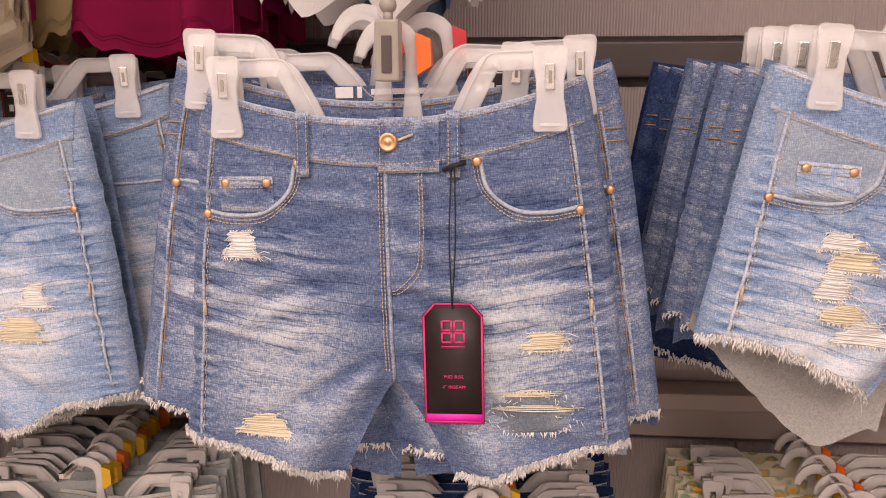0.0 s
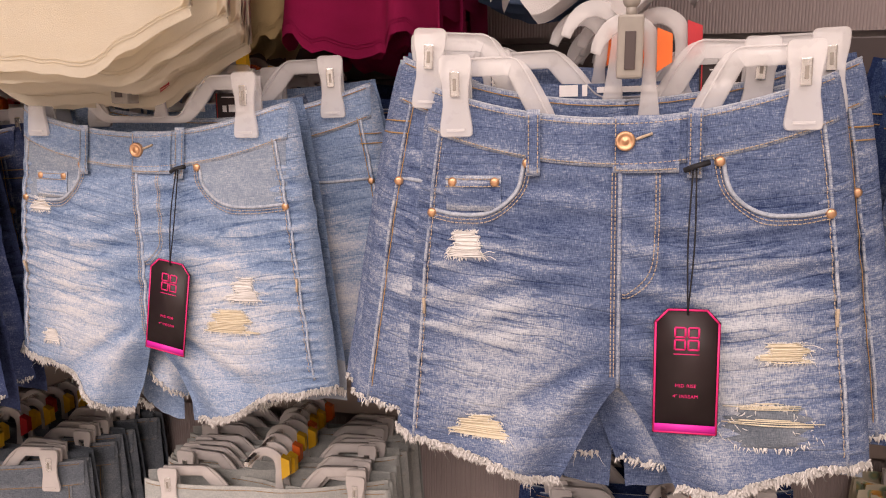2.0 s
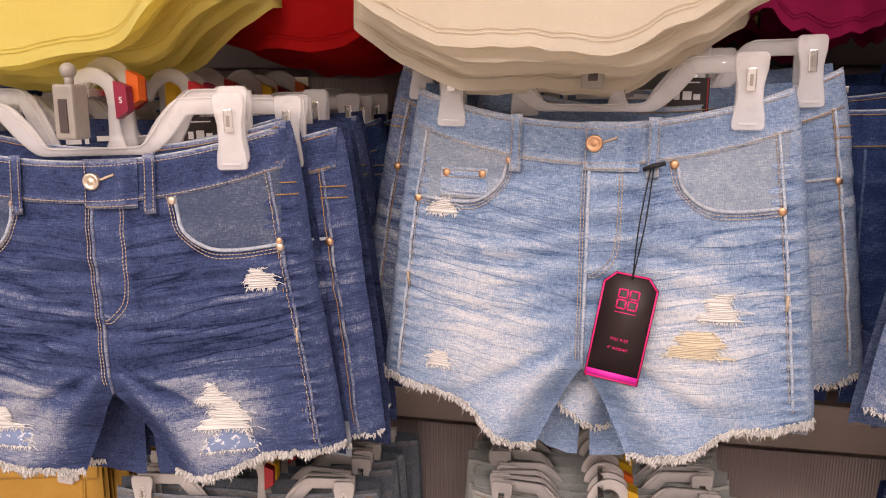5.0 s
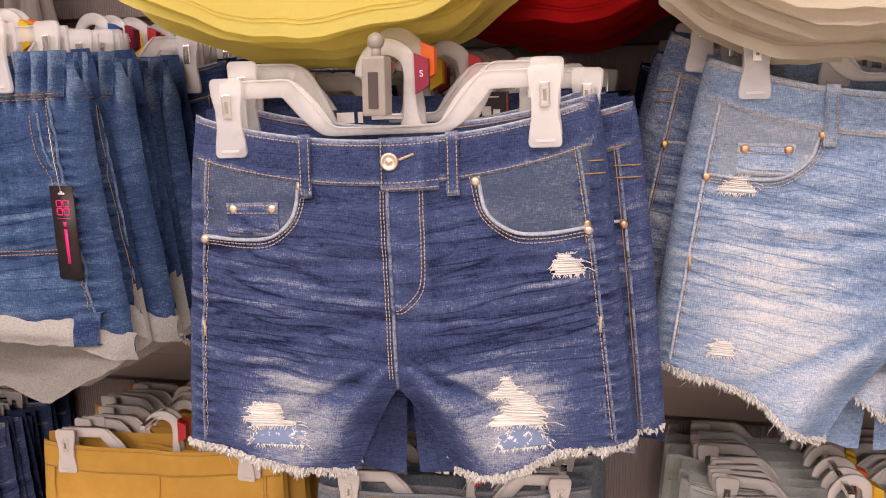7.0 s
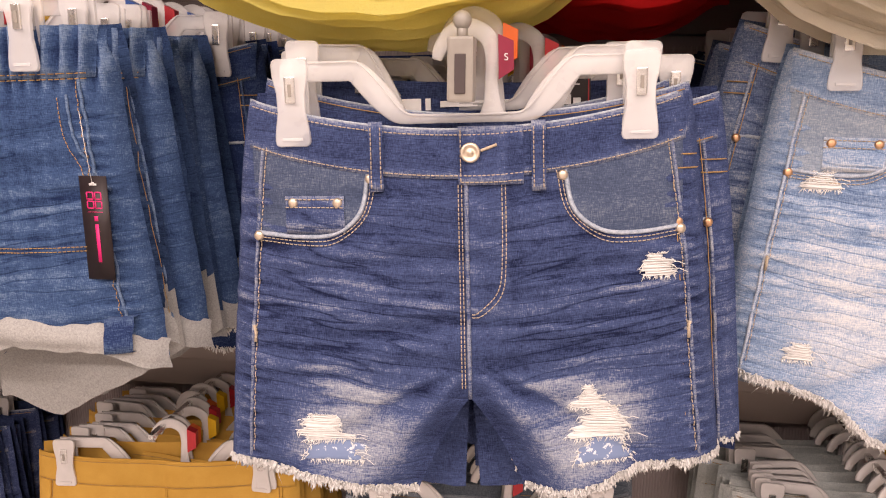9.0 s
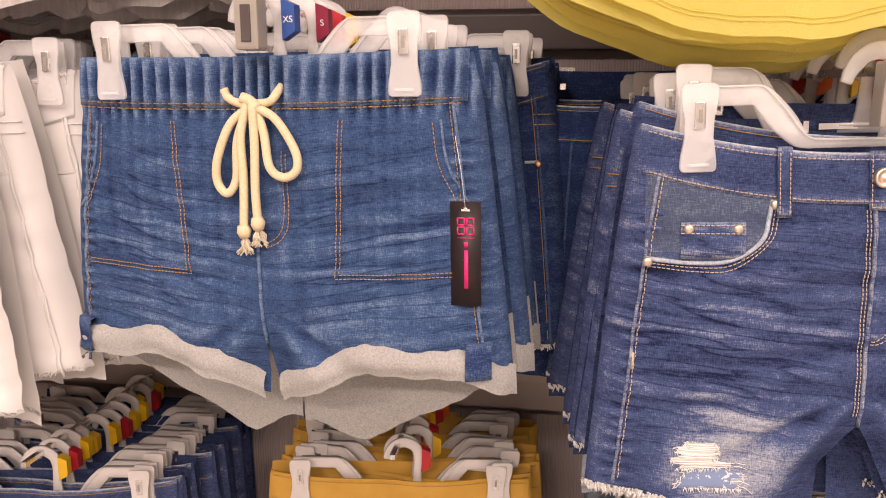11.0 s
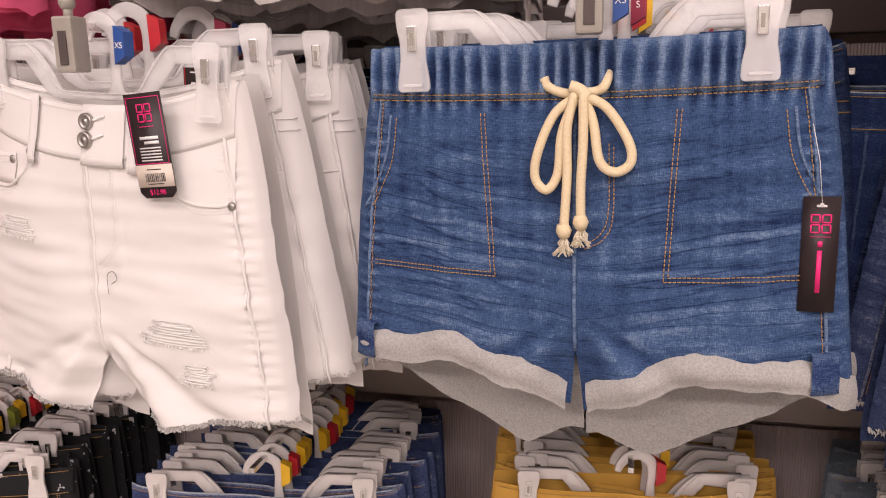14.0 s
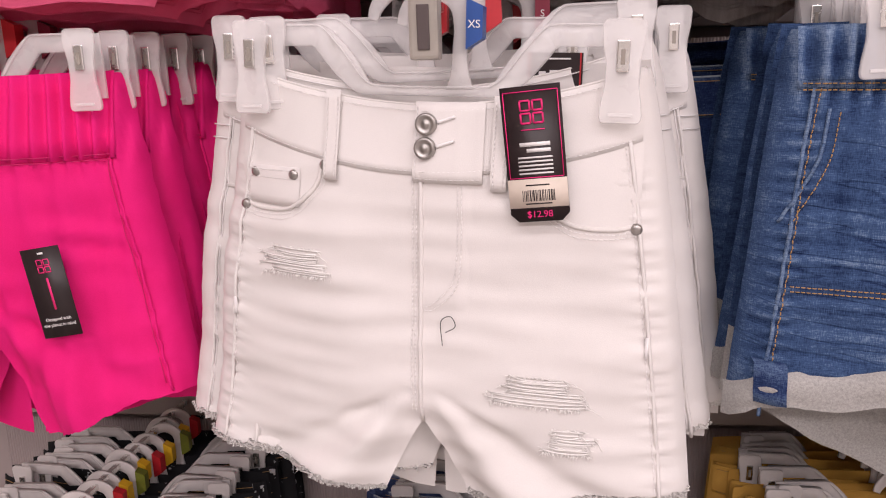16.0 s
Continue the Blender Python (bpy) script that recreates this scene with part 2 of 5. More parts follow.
PANEL = plain("taupe_ribbed_panel", (0.36, 0.3, 0.29), 0.42, vary=0.06, scale=4)
RAIL = plain("dark_brown_rail", (0.075, 0.055, 0.053), 0.45, vary=0.1, scale=8)
LEDGE = plain("taupe_steel_ledge", (0.36, 0.3, 0.27), 0.38, vary=0.06, scale=5)
WALL_PAINT = plain("white_wall_paint", (0.75, 0.72, 0.68), 0.8, vary=0.05, scale=2)
FLOOR_TILE = plain("polished_floor_tile", (0.42, 0.39, 0.36), 0.3, vary=0.12, scale=3)
TOP = {
    "cream": cloth("cream_jersey", (0.86, 0.77, 0.6), (0.92, 0.85, 0.7), (9, 9, 30), bump_d=0.008, sheer=0.42),
    "tan": cloth("tan_jersey", (0.45, 0.34, 0.17), (0.55, 0.42, 0.22), (9, 9, 30), bump_d=0.012, sheer=0.3),
    "yellow": cloth("lemon_yellow_jersey", (0.93, 0.79, 0.2), (0.97, 0.87, 0.28), (9, 9, 30), bump_d=0.008, sheer=0.45),
    "red": cloth("scarlet_jersey", (0.45, 0.005, 0.006), (0.58, 0.01, 0.012), (9, 9, 30), bump_d=0.012, sheer=0.3),
    "magenta": cloth("magenta_jersey", (0.27, 0.008, 0.06), (0.36, 0.012, 0.09), (9, 9, 30), bump_d=0.012, sheer=0.3),
    "grey": cloth("heather_grey_jersey", (0.36, 0.32, 0.31), (0.58, 0.54, 0.52), (160, 160, 12), bump_d=0.002),
    "pink": cloth("candy_pink_jersey", (0.74, 0.1, 0.22), (0.82, 0.15, 0.28), (9, 9, 30), bump_d=0.012, sheer=0.3),
    "white": cloth("white_jersey", (0.74, 0.71, 0.7), (0.82, 0.8, 0.78), (9, 9, 30), bump_d=0.012, sheer=0.3),
    "blue": cloth("dusty_blue_jersey", (0.09, 0.14, 0.24), (0.14, 0.2, 0.32), (9, 9, 30), bump_d=0.012, sheer=0.3),
}


# ---- mesh tools ----
def mesh_of(name, verts, faces, mat, smooth=True):
    me = bpy.data.meshes.new(name)
    me.from_pydata([tuple(v) for v in verts], [], faces)
    me.materials.append(mat)
    if smooth:
        me.polygons.foreach_set("use_smooth", [True] * len(me.polygons))
    me.update()
    return me


def piece(name, data, parent, label=""):
    """data: (verts, faces, material) or a mesh. One mesh object under parent."""
    me = data if isinstance(data, bpy.types.Mesh) else mesh_of(name, *data)
    ob = new(name, me)
    ob.parent = parent
    if name in ("bar_code", "tag_mark", "tag_print", "stitching", "fly_stitching", "pocket_stitching", "frayed_hem", "torn_edge", "loose_threads"):
        tagged(ob, kind="stuff")
    return tagged(ob, label)


def part(name, bm, mat, parent, label=""):
    me = bpy.data.meshes.new(name)
    bm.to_mesh(me)
    bm.free()
    me.materials.append(mat)
    return piece(name, me, parent, label)


def tube(points, r, n=6, taper=None):
    """Verts and faces of a round cord through the points."""
    pts = [Vector(p) for p in points]
    verts, faces = [], []
    up = Vector((0, -1, 0))
    for i, p in enumerate(pts):
        d = (pts[min(i + 1, len(pts) - 1)] - pts[max(i - 1, 0)])
        d = d.normalized() if d.length > 1e-9 else Vector((0, 0, 1))
        a = d.cross(up)
        a = a.normalized() if a.length > 1e-4 else d.cross(Vector((1, 0, 0))).normalized()
        b = d.cross(a)
        rr = r * (taper(i / (len(pts) - 1)) if taper else 1)
        for k in range(n):
            w = 2 * math.pi * k / n
            verts.append(p + rr * (math.cos(w) * a + math.sin(w) * b))
    for i in range(len(pts) - 1):
        for k in range(n):
            faces.append((i * n + k, i * n + (k + 1) % n, (i + 1) * n + (k + 1) % n, (i + 1) * n + k))
    faces.append(tuple(range(n))[::-1])
    faces.append(tuple(range((len(pts) - 1) * n, len(pts) * n)))
    return verts, faces


def joined(*lists):
    verts, faces = [], []
    for v, f in lists:
        k = len(verts)
        verts += list(v)
        faces += [tuple(i + k for i in q) for q in f]
    return verts, faces


def smooth_path(points, steps=6):
    """A Catmull-Rom line through the points."""
    p = [Vector(q) for q in points]
    p = [2 * p[0] - p[1]] + p + [2 * p[-1] - p[-2]]
    out = []
    for i in range(1, len(p) - 2):
        for k in range(steps):
            t = k / steps
            out.append(0.5 * (2 * p[i] + (p[i + 1] - p[i - 1]) * t + (2 * p[i - 1] - 5 * p[i] + 4 * p[i + 1] - p[i + 2]) * t * t
                              + (3 * p[i] - p[i - 1] - 3 * p[i + 1] + p[i + 2]) * t ** 3))
    return out + [p[-2]]


def box_bm(x0, x1, y0, y1, z0, z1, bevel=0.0):
    bm = bmesh.new()
    bmesh.ops.create_cube(bm, size=1.0, matrix=Matrix.Translation(((x0 + x1) / 2, (y0 + y1) / 2, (z0 + z1) / 2)) @ Matrix.Diagonal((x1 - x0, y1 - y0, z1 - z0, 1)))
    if bevel:
        bmesh.ops.bevel(bm, geom=bm.edges[:], offset=bevel, segments=2, affect="EDGES", profile=0.6)
    return bm


def disc_bm(x, y, z, r, depth, ring=True):
    """A stud facing -y with a raised rim and a sunk middle."""
    bm = bmesh.new()
    prof = [(r, 0.0), (r, -depth * 0.7), (r * 0.92, -depth), (r * 0.7, -depth), (r * 0.62, -depth * 0.72), (r * 0.3, -depth * 0.78), (r * 0.24, -depth * 1.0)] if ring else \
        [(r, 0.0), (r * 0.95, -depth * 0.6), (r * 0.6, -depth), (r * 0.25, -depth * 1.1)]
    n, rings = 18, []
    for rr, yy in prof:
        rings.append([bm.verts.new((x + rr * math.cos(2 * math.pi * k / n), y + yy, z + rr * math.sin(2 * math.pi * k / n))) for k in range(n)])
    for a, b in zip(rings, rings[1:]):
        for k in range(n):
            bm.faces.new((a[k], a[(k + 1) % n], b[(k + 1) % n], b[k]))
    bm.faces.new(rings[-1])
    for f in bm.faces:
        f.smooth = True
    bmesh.ops.recalc_face_normals(bm, faces=bm.faces[:])
    return bm


def sstep(a, b, x):
    t = min(1.0, max(0.0, (x - a) / (b - a)))
    return t * t * (3 - 2 * t)


# ---- a pair of shorts ----
class Cut:
    """The cut of a pair of shorts. Origin: the middle of the line between the waist's two front corners; x across, z up, -y to the front."""

    def __init__(self, waist=0.183, hip=0.235, dip=0.035, crotch=-0.285, outer=-0.36, inner=-0.39, gap=0.055, thick=0.03, seed=1, amp=0.0022, band=0.042, skew=0.0, elastic=False, outer_r=None, arch=0.0, folds=0.7, drape=0.0, hips=1.0, thread=1.0):
        self.thread = thread
        self.hips = hips
        self.drape = drape
        self.outer_r, self.arch, self.folds = outer if outer_r is None else outer_r, arch, folds
        self.waist, self.hip, self.dip, self.crotch, self.outer, self.inner = waist, hip, dip, crotch, outer, inner
        self.gap, self.thick, self.seed, self.amp, self.band, self.skew, self.elastic = gap, thick, seed, amp, band, skew, elastic

    def half(self, z):
        t = min(1.0, max(0.0, z / self.outer))
        return self.waist + (self.hip - self.waist) * (0.75 * t ** 0.7 + 0.25 * t)

    def inset(self, z):
        t = max(0.0, (self.crotch - z) / (self.crotch - self.inner))
        return self.gap * t ** 0.85

    def top(self, x):
        return -self.dip * (1 - min(1.0, abs(x) / self.waist) ** 2)

    def hem(self, a, side):
        wob = 0.006 * noise.noise((a * 4 + 3 * side, self.seed * 3.1, 0.3)) + 0.0025 * noise.noise((a * 22, side, self.seed * 1.7))
        out = self.outer_r if side > 0 else self.outer
        return self.inner + (out - self.inner) * sstep(0, 1, a ** 0.8) + self.arch * math.sin(math.pi * a) + wob

    def face(self, x, z, back=False):
        """How far back the cloth lies at (x, z)."""
        w = self.half(z)
        e = min(1.0, abs(x) / w)
        y = self.thick * (1 - math.sqrt(max(0.0, 1 - e ** 5)))
        if z < self.crotch + 0.04:
            g = self.inset(z)
            k = sstep(self.crotch + 0.04, self.crotch - 0.06, z)
            d = max(0.0, (abs(x) - g)) / 0.05
            y += k * 0.022 * math.exp(-d * d * 2)
        y -= 0.012 * (1 - e * e) * sstep(0.0, -0.12, z)
        s = self.seed
        dz = self.crotch + 0.03 - z
        if dz > 0:
            lean = abs(x) / (dz + 0.01)
            reach = sstep(0.0, 0.07, math.hypot(x, dz))
            y -= self.folds * reach * (0.009 * math.exp(-((lean - 0.75) / 0.3) ** 2) - 0.007 * math.exp(-((lean - 1.5) / 0.35) ** 2))
        hipline = sstep(-0.06, -0.1, z) * sstep(-0.3, -0.2, z)
        y += self.hips * hipline * 0.0024 * math.sin(190 * (z + 0.16 * abs(x) ** 1.2 + 0.02 * noise.noise((x * 7, s, z * 6))) + s) * (0.4 + noise.noise((x * 12, z * 20, s)))
        if not self.elastic:
            y -= 0.0022 * sstep(-0.001, 0.001, x) * sstep(0.0365, 0.0345, x) * sstep(-0.198, -0.19, z)
        seam = math.exp(-((abs(x) - (w - 0.024)) / 0.012) ** 2) * sstep(-0.05, -0.09, z)
        y += 0.0016 * seam * math.sin(z * 520 + 3 * noise.noise((z * 40, s, 0)))
        y += self.amp * (noise.noise((x * 10, s * 2.0, z * 55)) * sstep(-0.06, -0.12, z) * 0.8 + 2.2 * noise.noise((x * 9 + s, s, z * 9)))
        drape = sstep(self.crotch, self.inner, z)
        y += drape * 0.012 * noise.noise((x * 16 + 5 * s, 3.0, s))
        if self.drape:
            y += self.drape * sstep(-0.03, -0.14, z) * (noise.noise((x * 26, s, z * 3)) + 0.6 * noise.noise((x * 60, s, z * 5)))
        if self.elastic:
            k = 0.06 + 0.94 * sstep(-self.band - 0.022, -self.band + 0.008, z)
            if z < -0.2:
                k = 0
            y += k * 0.0056 * math.sin(x * 410 + 4 * noise.noise((x * 15, 0, z * 7))) * (0.8 + 0.6 * noise.noise((x * 31, 1, z * 6)))
        return (2 * self.thick - 0.3 * y) if back else y

    def at(self, x, z, off=0.0):
        return Vector((x, self.face(x, z) - off, z))


def panel(cut, back=False, nu=26, nv=60, raise_top=0.0, lower=0.0, gap=1.0):
    verts, faces = [], []
    for side in (-1, 1):
        k0 = len(verts)
        for i in range(nu + 1):
            a = i / nu
            zt = (cut.top(a * cut.waist) if not back else -0.25 * cut.dip * (1 - a * a)) + raise_top
            zh = cut.hem(a, side) - (lower if lower < 0.03 else lower * (1 - a ** 2.4) * (0.5 + 0.5 * sstep(0, 0.3, a)) - 0.004)
            for j in range(nv + 1):
                z = zt + (zh - zt) * j / nv
                g = cut.inset(z) * gap
                x = side * (g + a * (cut.half(z) - g)) + cut.skew * z
                verts.append((x, cut.face(side * (g + a * (cut.half(z) - g)), z, back), z))
        for i in range(nu):
            for j in range(nv):
                p = k0 + i * (nv + 1) + j
                q = (p, p + 1, p + nv + 2, p + nv + 1)
                faces.append(q if side > 0 else q[::-1])
    return verts, faces


def strip(cut, zfun_top, zfun_low, x0, x1, off, nx=40, nz=4, mat=None):
    """A band of cloth that lies on the front, off proud of it, with turned edges."""
    verts, faces = [], []
    for i in range(nx + 1):
        x = x0 + (x1 - x0) * i / nx
        zt, zl = zfun_top(x), zfun_low(x)
        for j in range(nz + 3):
            f = min(1.0, max(0.0, (j - 1) / nz))
            z = zt + (zl - zt) * f
            o = -0.0005 if j in (0, nz + 2) else off
            verts.append(cut.at(x, z, o))
    m = nz + 3
    for i in range(nx):
        for j in range(m - 1):
            p = i * m + j
            faces.append((p, p + 1, p + m + 1, p + m))
    return verts, faces


def fringe(cut, side, length, count, seed, lower=0.0, y_back=False):
    """Loose threads along one leg's raw hem."""
    rnd = random.Random(seed)
    verts, faces = [], []

    def thread(p, d, w):
        k = len(verts)
        a = Vector((w, 0, 0))
        b = Vector((0, w, 0))
        mid = p + d * 0.55 + Vector((rnd.uniform(-1, 1), rnd.uniform(-1, 0.4), 0)) * 0.0016
        verts.extend([p - a, p + a, p + b, mid - a * 0.8, mid + a * 0.8, mid + b * 0.8, p + d])
        faces.extend([(k, k + 1, k + 4, k + 3), (k + 1, k + 2, k + 5, k + 4), (k + 2, k, k + 3, k + 5), (k + 3, k + 4, k + 6), (k + 4, k + 5, k + 6), (k + 5, k + 3, k + 6)])

    for i in range(count):
        a = (i + rnd.random()) / count
        z = cut.hem(a, side) - lower
        g = cut.inset(z)
        x0 = side * (g + a * (cut.half(z) - g))
        y = cut.face(x0, z, y_back) - 0.0012
        dense = 0.6 + 0.8 * max(0, noise.noise((a * 14, side, seed)) + 0.3)
        p = Vector((x0 + cut.skew * z, y, z + 0.006 * rnd.random()))
        d = Vector((rnd.uniform(-0.5, 0.5), rnd.uniform(-0.35, 0.1), -1)).normalized() * length * dense * rnd.uniform(0.5, 1.2)
        thread(p, d, rnd.uniform(0.0007, 0.0016))
        if rnd.random() < 0.014:
            thread(p, d * 2.6 + Vector((rnd.uniform(-0.012, 0.012), 0, 0)), 0.0003)
    return verts, faces


def stitch(cut, line, off=0.0024, r=0.0005, dash=0.0029, hole=0.0011):
    """Separate stitches along a line of (x, z)."""
    r *= cut.thread
    off -= 0.0003 * (1 - cut.thread)
    pts = smooth_path([(x, 0, z) for x, z in line], 10)
    lists = []
    length = sum((b - a).length for a, b in zip(pts, pts[1:]))
    n = max(2, int(length / (dash + hole)))
    cum = [0.0]
    for a, b in zip(pts, pts[1:]):
        cum.append(cum[-1] + (b - a).length)

    def where(s):
        for i in range(len(cum) - 1):
            if cum[i + 1] >= s:
                t = (s - cum[i]) / max(1e-9, cum[i + 1] - cum[i])
                return pts[i].lerp(pts[i + 1], t)
        return pts[-1]

    for i in range(n):
        s = length * i / n
        a, b = where(s), where(s + length / n * dash / (dash + hole))
        m = (a + b) / 2
        lists.append(tube([cut.at(a.x, a.z, off - 0.0004), cut.at(m.x, m.z, off + 0.0003), cut.at(b.x, b.z, off - 0.0004)], r, 4))
    return joined(*lists)


def run(cut, line, off=0.002, r=0.0005):
    """A plain row of sewing where single stitches are too small to tell apart."""
    return tube([cut.at(q.x, q.z, off) for q in smooth_path([(x, 0, z) for x, z in line], 2)], r, 4)


def rip(cut, cx, cz, w, h, seed, n=None, edge=True):
    """Bare cross threads where the cloth is torn: (threads, tufts)."""
    rnd = random.Random(seed)
    n = n or max(8, int(h / 0.00085))
    lists, tufts = [], []
    for i in range(n):
        f = (i + 0.5) / n * 2 - 1
        half = 0.5 * w * (1 - 0.7 * abs(f) ** 5) * (1 - 0.45 * f) * (0.9 + 0.4 * noise.noise((f * 2.3, seed, 0)) + rnd.uniform(-0.3, 0.28))
        z = cz + f * h / 2
        shift = 0.12 * w * noise.noise((f * 1.7, seed, 4))
        xs = [cx + shift + half * k for k in (-1, -0.4, 0.3, 1)]
        sag = rnd.uniform(-0.0012, 0.0012)
        lists.append(tube([cut.at(x, z + sag * (1 if 0 < k < 3 else 0) + rnd.uniform(-0.0003, 0.0003), 0.0018 + (0.0008 if 0 < k < 3 else 0)) for k, x in enumerate(xs)], rnd.uniform(0.0003, 0.0006), 4))
        if edge and i % 2:
            for sx in (xs[0], xs[-1]):
                p = cut.at(sx, z, 0.0015)
                d = Vector((rnd.uniform(-1, 1) * 0.005, -rnd.uniform(0.0005, 0.003), rnd.uniform(-0.006, 0.003)))
                tufts.append(tube([p, p + d * 0.6, p + d], 0.0005, 4, lambda t: 1 - 0.7 * t))
    for i in range(int(w / 0.0012) if edge else 0):
        x = cx + (rnd.random() - 0.5) * w * 0.9
        up = rnd.choice((-1, 1))
        z = cz + up * h * 0.5 * (1 - abs((x - cx) / (w / 2)) ** 5 * 0.5)
        p = cut.at(x, z, 0.0012)
        d = Vector((rnd.uniform(-1, 1) * 0.003, -rnd.uniform(0.0005, 0.002), -rnd.uniform(0.002, 0.006)))
        tufts.append(tube([p, p + d * 0.6, p + d], 0.0006, 4, lambda t: 1 - 0.7 * t))
    return joined(*lists), (joined(*tufts) if tufts else None)


def ladder(cut, cx, cz, w, h, seed, lean=0.35):
    """Torn cloth: a ragged patch of bare cross threads, stepped at the sides, narrower above. (backing, threads, tufts)"""
    rnd = random.Random(int(seed * 13 + w * 1e4))
    rows = max(5, int(h / 0.0017))
    verts, faces, threads, tufts = [], [], [], []
    lf, rt = -0.5, 0.5
    m = 7
    for i in range(rows + 1):
        f = i / rows
        if i % 3 == 0:
            lf = -0.5 * (1 - lean * (1 - f)) + rnd.uniform(-0.16, 0.12)
            rt = 0.5 * (1 - lean * (1 - f)) + rnd.uniform(-0.12, 0.16)
            if i < 2:
                lf, rt = lf * 0.7, rt * 0.7
        z = cz + h / 2 - h * f
        a, b = cx + w * (lf + rnd.uniform(-0.05, 0.05)), cx + w * (rt + rnd.uniform(-0.05, 0.05))
        for k in range(m):
            x = a + (b - a) * k / (m - 1)
            verts.append(cut.at(x, z + 0.0014 * noise.noise((x * 120, seed, f * 3)), 0.0004 if k in (0, m - 1) or i in (0, rows) else 0.0011))
        if i < rows:
            zz = z - rnd.uniform(0.0, 0.0014)
            a2, b2 = a - rnd.uniform(-0.001, 0.003), b + rnd.uniform(-0.001, 0.003)
            sag = rnd.uniform(-0.0014, 0.0008)
            pts = [cut.at(a2 + (b2 - a2) * k / 4, zz + sag * math.sin(math.pi * k / 4) + rnd.uniform(-0.0003, 0.0003), 0.0016 + (0.0009 if 0 < k < 4 else 0)) for k in range(5)]
            threads.append(tube(pts, rnd.uniform(0.0004, 0.0008), 4))
        for sx, out in ((a, -1), (b, 1)):
            for _ in range(2):
                p = cut.at(sx, z, 0.0014)
                d = Vector((out * rnd.uniform(-0.001, 0.005), -rnd.uniform(0.0004, 0.002), rnd.uniform(-0.005, 0.002)))
                tufts.append(tube([p, p + d * 0.6, p + d], 0.0005, 4, lambda t: 1 - 0.7 * t))
        if rnd.random() < 0.12:
            p = cut.at(b, z, 0.002)
            d = Vector((rnd.uniform(0.005, 0.018), -0.003, rnd.uniform(-0.012, 0.002)))
            tufts.append(tube([p, p + d * 0.5 + Vector((0, 0, 0.002)), p + d], 0.00035, 4))
    for i in range(rows):
        for k in range(m - 1):
            q = i * m + k
            faces.append((q, q + m, q + m + 1, q + 1))
    for zz in (cz + h / 2, cz - h / 2):
        for _ in range(int(w / 0.0011)):
            x = cx + (rnd.random() - 0.5) * w * (1 - (lean if zz > cz else 0))
            p = cut.at(x, zz, 0.0012)
            d = Vector((rnd.uniform(-1, 1) * 0.003, -rnd.uniform(0.0005, 0.002), -rnd.uniform(0.001, 0.005) * (1 if zz < cz else -0.5)))
            tufts.append(tube([p, p + d * 0.6, p + d], 0.0005, 4, lambda t: 1 - 0.7 * t))
    return (verts, faces), joined(*threads), joined(*tufts)


def blob(cut, cx, cz, w, h, off, seed, n=18, oval=False):
    """A ragged torn patch on the front, wider here and narrower there."""
    rnd = random.Random(int(seed * 7 + w * 1e4))
    verts, faces = [], []
    m = 9
    for i in range(n + 1):
        f = i / n * 2 - 1
        round_off = math.sqrt(max(0.02, 1 - f * f)) if oval else (1 - 0.75 * abs(f) ** 5) * (1 - 0.45 * f)
        lf = -round_off * (1 + 0.35 * noise.noise((f * 1.8, seed, 1))) + rnd.uniform(-0.22, 0.22)
        rt = round_off * (1 + 0.35 * noise.noise((f * 1.8, seed, 8))) + rnd.uniform(-0.22, 0.22)
        for k in range(m):
            x = cx + w / 2 * (lf + (rt - lf) * k / (m - 1))
            z = cz + h / 2 * f + 0.0012 * noise.noise((x * 160, seed, f))
            verts.append(cut.at(x, z, off if 0 < k < m - 1 and 0 < i < n else 0.0002))
    for i in range(n):
        for k in range(m - 1):
            q = i * m + k
            faces.append((q, q + 1, q + m + 1, q + m))
    return verts, faces


